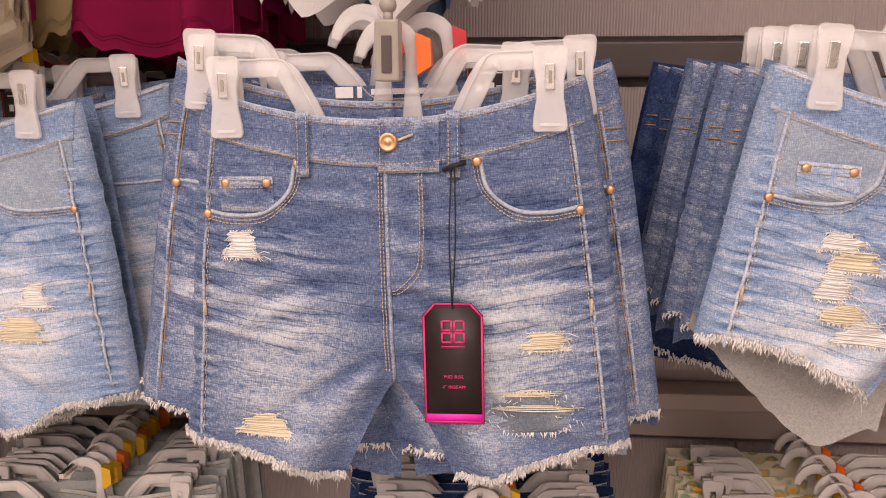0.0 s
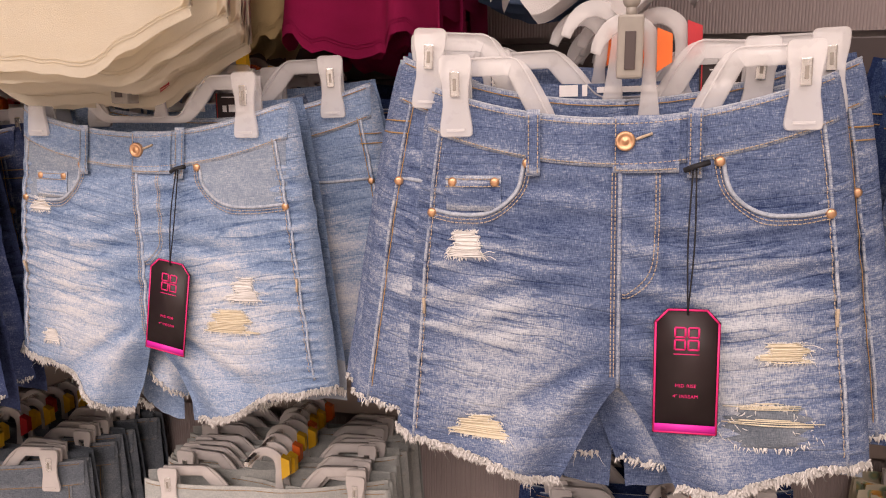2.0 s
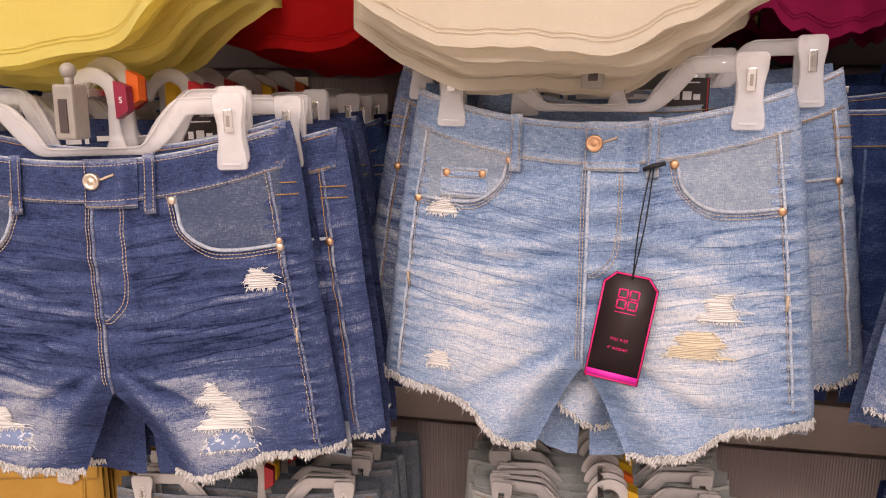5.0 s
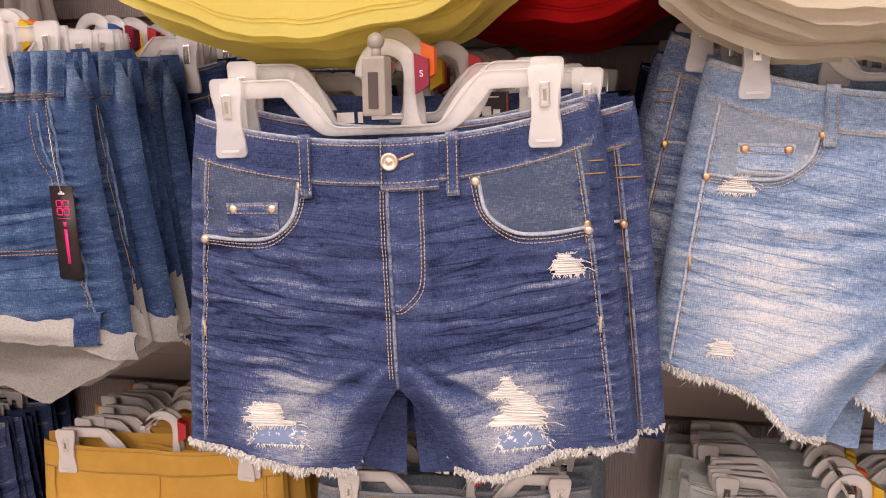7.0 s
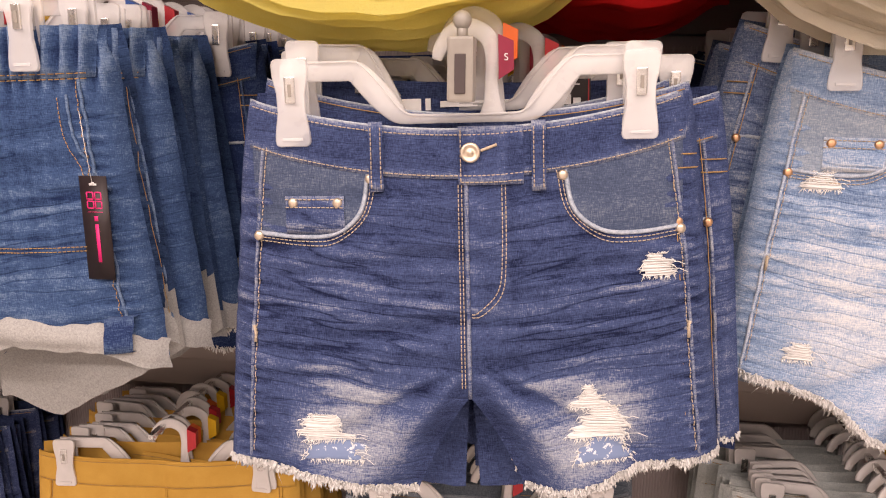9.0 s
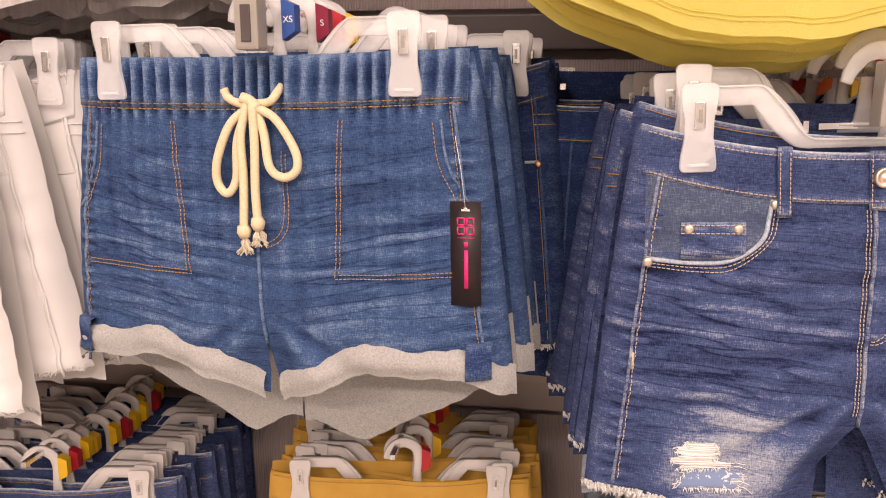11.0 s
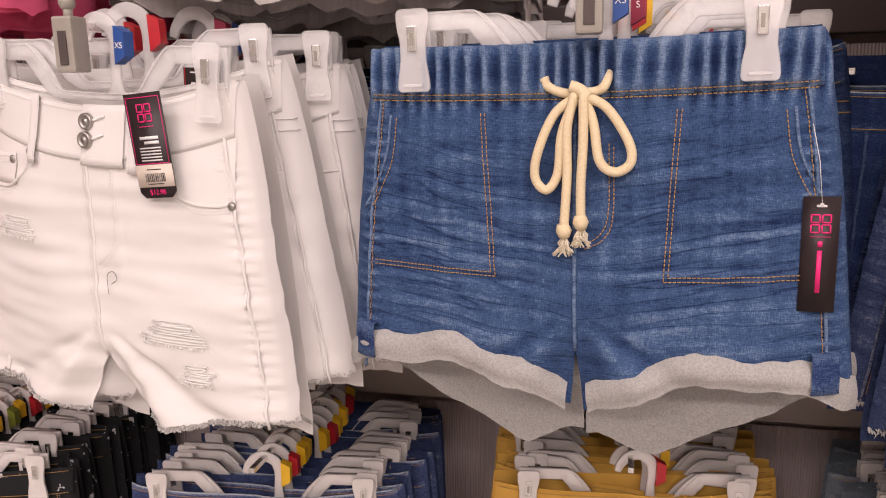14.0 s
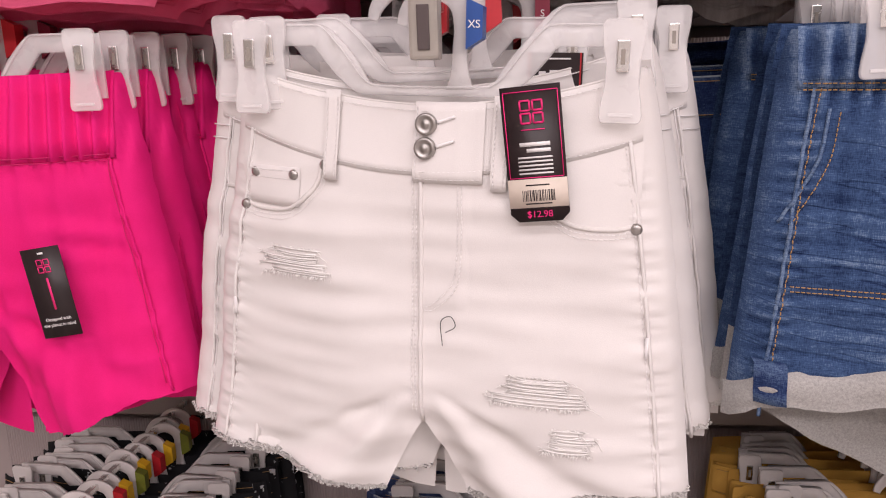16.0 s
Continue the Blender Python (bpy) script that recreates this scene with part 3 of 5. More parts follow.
def shorts(name, label, cut, mat, inside, thread, metal, fray=FRAY, detail=True, rips=(), buttons=1, cuffs=False, elastic=False, fray_len=0.0085, under=None, group="", back_drop=0.026):
    top = new(name)
    tagged(top, label, "shorts", group)
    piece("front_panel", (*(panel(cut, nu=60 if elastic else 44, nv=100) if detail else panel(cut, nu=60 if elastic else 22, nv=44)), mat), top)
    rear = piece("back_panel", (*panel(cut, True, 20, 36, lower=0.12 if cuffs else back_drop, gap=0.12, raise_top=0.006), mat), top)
    rear.data.materials.append(inside)
    if inside is not INSIDE or detail:
        for poly in rear.data.polygons:
            poly.material_index = 1 if poly.center.z < (cut.crotch + 0.02 if cuffs else cut.outer + 0.012) and (cuffs or back_drop > 0.03 or abs(poly.center.x) > 0.075) else 0
    W = cut.waist
    band = cut.band
    low = lambda x: cut.top(x) - band
    if not elastic:
        piece("waistband", (*strip(cut, lambda x: cut.top(x) + 0.001, low, -W * 0.995, W * 0.995, 0.0014, 90, 8), mat), top)
        rows = [(-0.004, thread), (-band + 0.003, thread)]
        edge_mat = WHITE_IN if mat is DENIM["white"] else (EDGE if "denim" in name and mat not in (DENIM["bleached"], DENIM["grey"]) else mat)
        piece("waistband_edge", (*tube([cut.at(x, cut.top(x) + 0.0006, 0.0006) for x in np.linspace(-W * 0.99, W * 0.99, 40)], 0.0013, 5), edge_mat), top, "worn upper edge")
    else:
        piece("waistband", (*strip(cut, lambda x: cut.top(x) + 0.002, low, -W * 0.99, W * 0.99, 0.002, 220), mat), top, "gathered elastic waistband")
        rows = [(-band + 0.004, thread), (-band - 0.001, thread)]
    for dz, th in rows:
        line = [(x, cut.top(x) + dz) for x in np.linspace(-W * 0.97, W * 0.97, 15)]
        piece("stitching", (*(stitch if detail else run)(cut, line, 0.0034), th), top)
    # side seams and the centre seam
    for s in (-1, 1):
        zz = np.linspace(-band, cut.outer + 0.01, 10)
        piece("side_seam", (*tube([cut.at(s * (cut.half(z) - 0.024), z, 0.001) for z in np.linspace(-band, cut.outer, 30)], 0.0017, 6), mat), top)
        piece("stitching", (*(stitch if detail else run)(cut, [(s * (cut.half(z) - 0.0275), z) for z in zz], 0.0016), thread), top)
    piece("centre_seam", (*tube([cut.at(0.0, z, 0.0006) for z in np.linspace(cut.top(0) - band, cut.crotch, 24)], 0.002, 6), mat), top)
    if not cuffs and fray is not None:
        for s in (-1, 1):
            piece("frayed_hem", (*fringe(cut, s, fray_len, 620 if detail else 170, 5 + s + cut.seed), fray), top)
            if detail and back_drop < 0.03:
                piece("frayed_hem", (*fringe(cut, s, fray_len, 260, 15 + s + cut.seed, 0.014, True), fray), top)
    if cuffs:
        for s in (-1, 1):
            verts, faces = [], []
            n, m = 44, 9
            for i in range(n + 1):
                a = 0.02 + 0.98 * i / n
                zc = cut.hem(a, s) - 0.005 + 0.004 * math.sin(a * 17 + s)
                hgt = 0.03 + 0.004 * noise.noise((a * 5, s, 2))
                for j in range(m):
                    f = j / (m - 1)
                    z = zc + hgt * (1 - f)
                    g = cut.inset(z)
                    x = s * (g + a * (cut.half(z) + 0.003 - g))
                    y = cut.face(x, z) - 0.0035 - 0.0045 * math.sin(math.pi * min(1, f * 1.1)) - 0.003 * math.sin(a * 17 + s) - (0 if f > 0.01 else -0.003)
                    verts.append((x, y, z))
            for i in range(n):
                for j in range(m - 1):
                    p = i * m + j
                    q = (p, p + 1, p + m + 1, p + m)
                    faces.append(q if s > 0 else q[::-1])
            piece("rolled_cuff", (verts, faces, CUFF), top, "turned-up grey heather cuff")
            xs = s * (cut.half(cut.outer) - 0.03)
            zt = cut.hem(0.86, s)
            if detail:
                piece("cuff_tab", (*strip(cut, lambda x: zt + 0.037, lambda x: zt + 0.003, xs - 0.012, xs + 0.012, 0.0115, 6), DENIM["navy"]), top, "dark blue seam tape on the cuff")
    if not detail:
        if "denim" in name and not elastic and fray is not None:
            for s in (-1, 1):
                x = s * (cut.half(-0.12) - 0.026)
                if metal is COPPER and mat is not DENIM["white"]:
                    part("rivet", disc_bm(x, cut.face(x, -0.121) - 0.0015, -0.121, 0.0046, 0.0028, False), metal, top)
                piece("pocket_edge", (*tube([cut.at(q.x, q.z, 0.0006) for q in smooth_path([(s * 0.086, 0, cut.top(0.086) - band), (s * 0.094, 0, -0.1), (s * 0.118, 0, -0.119), (x, 0, -0.118)], 5)], 0.002, 5), edge_mat), top)
                for z in (-0.062, -0.074):
                    xo = s * cut.half(z)
                    piece("stitching", (*run(cut, [(xo * 0.86, z), (xo * 0.93, z), (xo * 0.985, z)], 0.002, 0.0007), thread), top)
        return top
    if not elastic:
        for x in (-0.078, 0.063):
            zt = cut.top(x)
            piece("belt_loop", (*strip(cut, lambda q: zt + 0.004, lambda q: zt - band - 0.014, x - 0.0062, x + 0.0062, 0.0055, 4, 8), mat), top)
            for sx in (-0.0042, 0.0042):
                piece("stitching", (*stitch(cut, [(x + sx, zt - 0.001), (x + sx, zt - 0.03), (x + sx, zt - band - 0.012)], 0.0066), thread), top)
        # the waistband's overlapping end, then the fly
        piece("waistband_tab", (*strip(cut, lambda q: cut.top(0) + 0.003, lambda q: cut.top(0) - band - 0.005, -0.0065, 0.05, 0.0034, 10, 8), mat), top)
        piece("stitching", (*stitch(cut, [(-0.0045, cut.top(0) + 0.0), (-0.0045, cut.top(0) - band / 2), (-0.0045, cut.top(0) - band - 0.003)], 0.0046), thread), top)
        piece("stitching", (*stitch(cut, [(-0.0045, cut.top(0) - band - 0.0025), (0.02, cut.top(0) - band - 0.0025), (0.049, cut.top(0) - band - 0.0015)], 0.0046), thread), top)
        fly = [(0.034, cut.top(0.034) - band), (0.034, -0.14), (0.03, -0.175), (0.012, -0.195), (0.002, -0.197)]
        for d in (0.0, 0.0032):
            piece("fly_stitching", (*stitch(cut, [(x - d if x > 0.003 else x, z + d) for x, z in fly], 0.0018), thread), top)
        for d in (-0.004, -0.007):
            piece("fly_stitching", (*stitch(cut, [(d, cut.top(0) - band - 0.005), (d, -0.16), (d, cut.crotch + 0.01)], 0.0018), thread), top)
        zb = cut.top(0) - (0.019 if buttons == 1 else 0.014)
        for b in range(buttons):
            z = zb - 0.0185 * b
            part("button", disc_bm(0.004, cut.face(0.004, z) - 0.0034, z, 0.0088, 0.0045), metal, top)
            piece("buttonhole", (*tube([cut.at(0.013 + 0.002 * k, z + 0.0015 + 0.0007 * k, 0.0048) for k in range(8)], 0.0014, 5), thread), top)
        # front pockets: facing, turned edge, stitches, rivets
        for s in (-1, 1):
            arc = [(s * 0.086, cut.top(0.086) - band), (s * 0.094, -0.1), (s * 0.118, -0.119), (s * 0.15, -0.122), (s * (cut.half(-0.12) - 0.024), -0.118)]
            sm = smooth_path([(x, 0, z) for x, z in arc], 8)
            verts, faces = [], []
            for q in sm:
                zt = cut.top(q.x) - band
                for f in np.linspace(0, 1, 7):
                    z = zt + (q.z - zt) * f
                    verts.append(cut.at(q.x, z, 0.0008))
            for i in range(len(sm) - 1):
                for j in range(6):
                    p = i * 7 + j
                    q = (p, p + 1, p + 8, p + 7)
                    faces.append(q if s > 0 else q[::-1])
            piece("pocket_facing", (verts, faces, DENIM["dark_facing"] if mat is DENIM["dark"] else (DENIM["facing"] if mat is DENIM["light"] else mat)), top)
            piece("pocket_edge", (*tube([cut.at(q.x, q.z, 0.0006) for q in sm], 0.0021, 6), edge_mat), top)
            for d in (0.004, 0.0075):
                line = [(arc[0][0] - s * d, arc[0][1])] + [(x - s * d * (0.8 if i < 2 else 0.2), z - d * (0.3 if i < 2 else 1)) for i, (x, z) in enumerate(arc[1:], 1)]
                piece("stitching", (*stitch(cut, line, 0.0018), thread), top)
            ends = [(s * 0.084, cut.top(0.086) - band - 0.004), (s * (cut.half(-0.12) - 0.026), -0.121)]
            if s < 0:
                ends += [(-0.155, -0.091), (-0.114, -0.091)]
                x0, x1 = -0.162, -0.108
                piece("coin_pocket", (*strip(cut, lambda x: -0.085, lambda x: -0.118, x0, x1, 0.0022, 8), mat), top)
                for dz in (-0.088, -0.095):
                    piece("stitching", (*stitch(cut, [(x0, dz), (-0.135, dz), (x1, dz)], 0.0032), thread), top)
            for x, z in ends:
                part("rivet", disc_bm(x, cut.face(x, z) - 0.0015, z, 0.0046, 0.0028, False), metal, top)
            z = -0.215
            x = s * (cut.half(z) - 0.026)
            piece("bar_tack", (*tube([cut.at(x, z + 0.008, 0.002), cut.at(x, z, 0.0026), cut.at(x, z - 0.008, 0.002)], 0.0016, 5), thread), top)
        # inner back band with a plain woven mark
        def back_at(x, z):
            return Vector((x, cut.face(x, -0.02, True) - 0.002, z))
        zb = -0.009
        if mat is not DENIM["white"]:
            lists = []
            for x0, x1, hh in ((-0.06, -0.042, 0.0055), (-0.038, -0.033, 0.0055), (-0.024, 0.054, 0.0028)):
                v = [back_at(x0, zb - hh), back_at(x1, zb - hh), back_at(x1, zb + hh), back_at(x0, zb + hh)]
                lists.append((v, [(0, 1, 2, 3)]))
            piece("printed_mark", (*joined(*lists), TAG_WHITE), top, "white printed bars inside the waistband")
        v = [back_at(0.07, -0.03), back_at(0.116, -0.03), back_at(0.116, 0.011), back_at(0.07, 0.011)]
        lab = piece("care_label", (v, [(0, 1, 2, 3)], TAG_DARK), top, "dark sewn-in label")
        marks = [(0.079, 0.106, 0.0055, 0.0068), (0.08, 0.086, -0.012, -0.004), (0.089, 0.098, -0.012, -0.003), (0.1, 0.107, -0.012, -0.006)]
        lists = [([back_at(a, c) + Vector((0, -0.0006, 0)), back_at(b, c) + Vector((0, -0.0006, 0)), back_at(b, d) + Vector((0, -0.0006, 0)), back_at(a, d) + Vector((0, -0.0006, 0))], [(0, 1, 2, 3)]) for a, b, c, d in marks]
        piece("tag_print", (*joined(*lists), TAG_WHITE), lab, "white printed care marks")
        for a in (0.0715, 0.1135):
            edge = [back_at(x, z) + Vector((0, -0.0006, 0)) for x, z in ((a, -0.03), (a + 0.0012, -0.03), (a + 0.0012, 0.011), (a, 0.011))]
            piece("label_rim", (edge, [(0, 1, 2, 3)], RED_CARD), lab)
    else:
        for s in (-1, 1):
            x0, x1 = s * 0.086 + (0.004 if s < 0 else 0), s * 0.204
            for d in (0.0, 0.004):
                line = [(x0 + s * d, -0.062), (x0 + s * (d - 0.004), -0.13), (x0 + s * (d - 0.008), -0.213 + d), ((x0 + x1) / 2, -0.211 + d), (x1, -0.209 + d)]
                piece("pocket_stitching", (*stitch(cut, line[:3], 0.0014), thread), top)
                piece("pocket_stitching", (*stitch(cut, line[2:], 0.0014), thread), top)
            edge = [(s * 0.18, -0.062), (s * 0.186, -0.1), (s * 0.2, -0.13), (s * 0.213, -0.152)]
            piece("pocket_edge", (*tube([cut.at(q.x, q.z, 0.0008) for q in smooth_path([(x, 0, z) for x, z in edge], 6)], 0.0015, 6), mat), top)
            piece("stitching", (*stitch(cut, [(x - s * 0.007, z - 0.003) for x, z in edge], 0.0016), thread), top)
        fly = [(0.03, -0.09), (0.03, -0.15), (0.022, -0.172), (0.004, -0.182)]
        piece("fly_stitching", (*stitch(cut, fly, 0.0016), thread), top)
        piece("fly_stitching", (*stitch(cut, [(x + 0.004, z - 0.003) for x, z in fly], 0.0016), thread), top)
    for i, (cx, cz, w, h, kind) in enumerate(rips):
        if kind == "open":
            piece("torn_hole", (*blob(cut, cx, cz - 0.004, w, h, 0.0012, i + cut.seed, oval=True), DENIM["grey"]), top, "open tear with dark lining behind")
            for k, dz in enumerate((0.35, 0.0)):
                th, _ = rip(cut, cx - 0.004 + 0.006 * k, cz + dz * h, w * (0.75 + 0.25 * k), 0.0075, 31 + i + k, 6, False)
                piece("loose_threads", (*th, CREAM_THREAD), top)
            _, tf = rip(cut, cx, cz - 0.004, w * 0.96, h * 0.96, 40 + i)
            piece("torn_edge", (*tf, fray), top)
        else:
            m2 = CREAM_THREAD if kind == "cream" else FRAY
            back, th, tf = ladder(cut, cx, cz, w, h, i + 3 * cut.seed)
            if kind == "lining":
                piece("pocket_lining", (*back, LINING), top, "printed pale blue pocket lining in a tear")
            else:
                piece("torn_patch", (*back, mat if mat is DENIM["white"] else m2), top)
                piece("loose_threads", (*th, m2), top)
            piece("torn_edge", (*tf, fray), top)
    return top


# ---- hangers ----
def ribbon(path, half_h, y0, y1):
    """A flat plastic bar along a path in the xz plane."""
    verts, faces = [], []
    n = len(path)
    widths = half_h if isinstance(half_h, list) else [half_h] * n
    for i, (x, z) in enumerate(path):
        half_w = widths[i]
        a = Vector(path[max(i - 1, 0)])
        b = Vector(path[min(i + 1, n - 1)])
        d = (b - a).normalized()
        nx, nz = -d.y * half_w, d.x * half_w
        for sx, yy in ((1, y0 + 0.001), (0.86, y0), (-0.86, y0), (-1, y0 + 0.001), (-1, y1), (1, y1)):
            verts.append((x + nx * sx, yy, z + nz * sx))
    for i in range(n - 1):
        for k in range(6):
            faces.append((i * 6 + k, i * 6 + (k + 1) % 6, i * 6 + 6 + (k + 1) % 6, i * 6 + 6 + k))
    faces.append((5, 4, 3, 2, 1, 0))
    faces.append(tuple(range((n - 1) * 6, n * 6)))
    return verts, faces


def hanger(label, plastic, card, half=0.15, group="clip hangers", word="", sag=0.0):
    """Origin: level with the waist's corners; y = 0 is the front of the clips."""
    top = tagged(new("clip_hanger"), label, "hanger", group)
    side = [(half, 0.0225, 0.0085), (0.108, 0.0225, 0.0085), (0.099, 0.0222, 0.0088), (0.091, 0.0185, 0.0104), (0.075, 0.001, 0.0112), (0.061, -0.0145, 0.0085), (0.052, -0.0195, 0.0052), (0.04, -0.0205, 0.004)]
    arm = [(-x, z, t) for x, z, t in side] + [(0.0, -0.0208, 0.0037)] + side[::-1]
    arm = [(x, z - sag * sstep(0.105, 0.05, abs(x)), t) for x, z, t in arm]
    pts = [(q.x, q.z) for q in smooth_path([(x, 0, z) for x, z, _ in arm], 3)]
    wide = [q.x for q in smooth_path([(t, 0, 0) for _, _, t in arm], 3)]
    piece("crossbar", (*ribbon(pts, wide, 0.0125, 0.0158), plastic), top)
    piece("crossbar_rib", (*ribbon([(x, z + w * 0.96) for (x, z), w in zip(pts, wide)], 0.0009, 0.0105, 0.018), plastic), top)
    hook = [(0.024, -0.019 - sag, 0.012), (0.024, -0.008, 0.0075), (0.0238, 0.012, 0.0056), (0.0255, 0.032, 0.0068), (0.021, 0.048, 0.0076), (0.006, 0.0565, 0.0076), (-0.009, 0.053, 0.0072), (-0.0195, 0.041, 0.006), (-0.0235, 0.03, 0.0045)]
    pts = [(q.x, q.z) for q in smooth_path([(x, 0, z) for x, z, _ in hook], 5)]
    wide = [q.x for q in smooth_path([(t, 0, 0) for _, _, t in hook], 5)]
    piece("hook", (*ribbon(pts, wide, 0.012, 0.0163), plastic), top)
    for s in (-1, 1):
        half_prof = [(0.0115, 0.034), (0.0145, 0.0325), (0.0158, 0.029), (0.0152, 0.018), (0.0124, 0.004), (0.0122, -0.012), (0.0148, -0.027), (0.0156, -0.036), (0.0148, -0.0395), (0.0125, -0.041)]
        prof = half_prof + [(-x, z) for x, z in half_prof[::-1]]
        bm = bmesh.new()
        ring = [[bm.verts.new((s * half + x, y, z)) for x, z in prof] for y in (-0.0035, 0.001)]
        n = len(prof)
        for k in range(n):
            bm.faces.new((ring[0][k], ring[0][(k + 1) % n], ring[1][(k + 1) % n], ring[1][k]))
        bm.faces.new(ring[0])
        bm.faces.new(ring[1][::-1])
        bmesh.ops.recalc_face_normals(bm, faces=bm.faces[:])
        bmesh.ops.bevel(bm, geom=bm.edges[:], offset=0.0008, segments=1, affect="EDGES")
        clip = part("clip", bm, plastic, top)
        part("clip_spring", box_bm(s * half - 0.0046, s * half + 0.0046, -0.0056, 0.019, -0.004, 0.019, 0.0012), STEEL, clip, "small steel spring")
        part("spring_slot", box_bm(s * half - 0.0016, s * half + 0.0016, -0.0062, -0.005, 0.0015, 0.0125, 0.0004), STOPPER, clip)
        part("clip_lip", box_bm(s * half - 0.009, s * half + 0.009, -0.005, -0.003, -0.036, -0.0335, 0.0004), plastic, clip)
        part("clip_jaw", box_bm(s * half - 0.0125, s * half + 0.0125, 0.013, 0.017, -0.03, 0.03, 0.0008), plastic, clip)
    if card:
        bm = bmesh.new()
        vs = [(0.03, 0.05), (0.043, 0.044), (0.043, 0.02), (0.03, 0.012)]
        ring = [[bm.verts.new((x, y, z)) for x, z in vs] for y in (0.007, 0.0205)]
        for k in range(4):
            bm.faces.new((ring[0][k], ring[0][(k + 1) % 4], ring[1][(k + 1) % 4], ring[1][k]))
        bm.faces.new(ring[0])
        bm.faces.new(ring[1][::-1])
        bmesh.ops.recalc_face_normals(bm, faces=bm.faces[:])
        tab = part("size_tab", bm, card, top, "coloured size tab")
        if word:
            lettering("size_letter", word, 0.0085, TAG_WHITE, Matrix.Translation((0.0365, 0.0064, 0.028)) @ pose(0, 0, 0, 90, 0, 0), tab)
    return top


def lettering(name, text, size, mat, m, parent, align="CENTER", spacing=1.0):
    cu = bpy.data.curves.new(name, "FONT")
    cu.body, cu.size, cu.align_x, cu.extrude, cu.space_character = text, size, align, 0.0001, spacing
    ob = bpy.data.objects.new(name, cu)
    scene.collection.objects.link(ob)
    bpy.context.view_layer.update()
    me = bpy.data.meshes.new_from_object(ob.evaluated_get(bpy.context.evaluated_depsgraph_get()))
    bpy.data.objects.remove(ob)
    me.transform(m)
    me.materials.clear()
    me.materials.append(mat)
    return piece(name, me, parent)


def flat_poly(pts, y0, y1):
    n = len(pts)
    verts = [(x, y0, z) for x, z in pts] + [(x, y1, z) for x, z in pts]
    faces = [tuple(range(n)), tuple(range(n, 2 * n))[::-1]] + [(k, k + n, (k + 1) % n + n, (k + 1) % n) for k in range(n)]
    return verts, faces


def bars(rects, y):
    return joined(*[flat_poly([(x0, z0), (x1, z0), (x1, z1), (x0, z1)], y, y + 0.0001) for x0, x1, z0, z1 in rects])


def outline(pts, w, y):
    """A thin printed line round a shape."""
    lists = []
    for (x0, z0), (x1, z1) in zip(pts, pts[1:] + pts[:1]):
        d = Vector((x1 - x0, z1 - z0)).normalized() * w / 2
        lists.append(flat_poly([(x0 - d.y, z0 + d.x), (x0 + d.y, z0 - d.x), (x1 + d.y, z1 - d.x), (x1 - d.y, z1 + d.x)], y, y + 0.0001))
    return joined(*lists)


def mark_squares(s, y, cz):
    """The maker's mark as four plain outlined squares."""
    out = []
    for cx, z in ((-0.55, 0.55), (0.55, 0.55), (-0.55, -0.55), (0.55, -0.55)):
        q = [((cx - 0.42) * s, cz + (z - 0.42) * s), ((cx + 0.42) * s, cz + (z - 0.42) * s), ((cx + 0.42) * s, cz + (z + 0.42) * s), ((cx - 0.42) * s, cz + (z + 0.42) * s)]
        out.append(outline(q, 0.16 * s, y))
    return joined(*out)


def tall_tag(parent, cut, x, z, knot, tilt=0.0, words=True):
    """A dark card with a pink rim on a black cord."""
    card_root = Matrix.Translation((x, cut.face(x, z) - 0.012, z)) @ pose(0, 0, 0, 0, tilt, 0)
    w, h = 0.0285, 0.118
    pts = [(-w, -h), (w, -h), (w, -0.012), (w - 0.011, 0), (-w + 0.011, 0), (-w, -0.012)]

    def put(v):
        return [card_root @ Vector(q) for q in v[0]], v[1]
    tag = piece("hang_tag", (*put(flat_poly(pts, 0.0, 0.0009)), TAG_DARK), parent, "dark card hang tag with a pink rim")
    inner = [(px * 0.95, pz * 0.98 - 0.001) for px, pz in pts]
    piece("tag_rim", (*put(outline(inner, 0.0018, -0.0004)), TAG_PINK), tag)
    piece("tag_foot", (*put(bars([(-w * 0.93, w * 0.93, -h + 0.0022, -h + 0.0095)], -0.0005)), TAG_MAGENTA), tag)
    piece("tag_mark", (*put(mark_squares(0.0105, -0.0004, -0.0275)), TAG_PINK), tag)
    piece("tag_mark", (*put(bars([(-0.011, 0.011, -0.0425, -0.0415)], -0.0004)), TAG_PINK), tag)
    if words:
        lettering("tag_text", "MID RISE", 0.0044, TAG_PINK, card_root @ Matrix.Translation((0, -0.0004, -0.073)) @ pose(0, 0, 0, 90, 0, 0), tag, spacing=1.1)
        lettering("tag_text", "4\" INSEAM", 0.0044, TAG_PINK, card_root @ Matrix.Translation((0, -0.0004, -0.083)) @ pose(0, 0, 0, 90, 0, 0), tag, spacing=1.1)
    kx, kz = knot
    a = cut.at(kx, kz, 0.009)
    b = card_root @ Vector((0, -0.001, -0.005))
    for d in (-0.0014, 0.0014):
        mid = a.lerp(b, 0.5) + Vector((d * 2, -0.002, 0))
        piece("tag_cord", (*tube(smooth_path([a + Vector((d, 0, 0)), mid, b], 6), 0.0008, 5), BLACK_CORD), tag)
    piece("cord_knot", (*tube([a + Vector((-0.009, 0, -0.003)), a + Vector((0, -0.003, 0.001)), a + Vector((0.012, -0.001, 0.004))], 0.0024, 6), BLACK_CORD), tag)


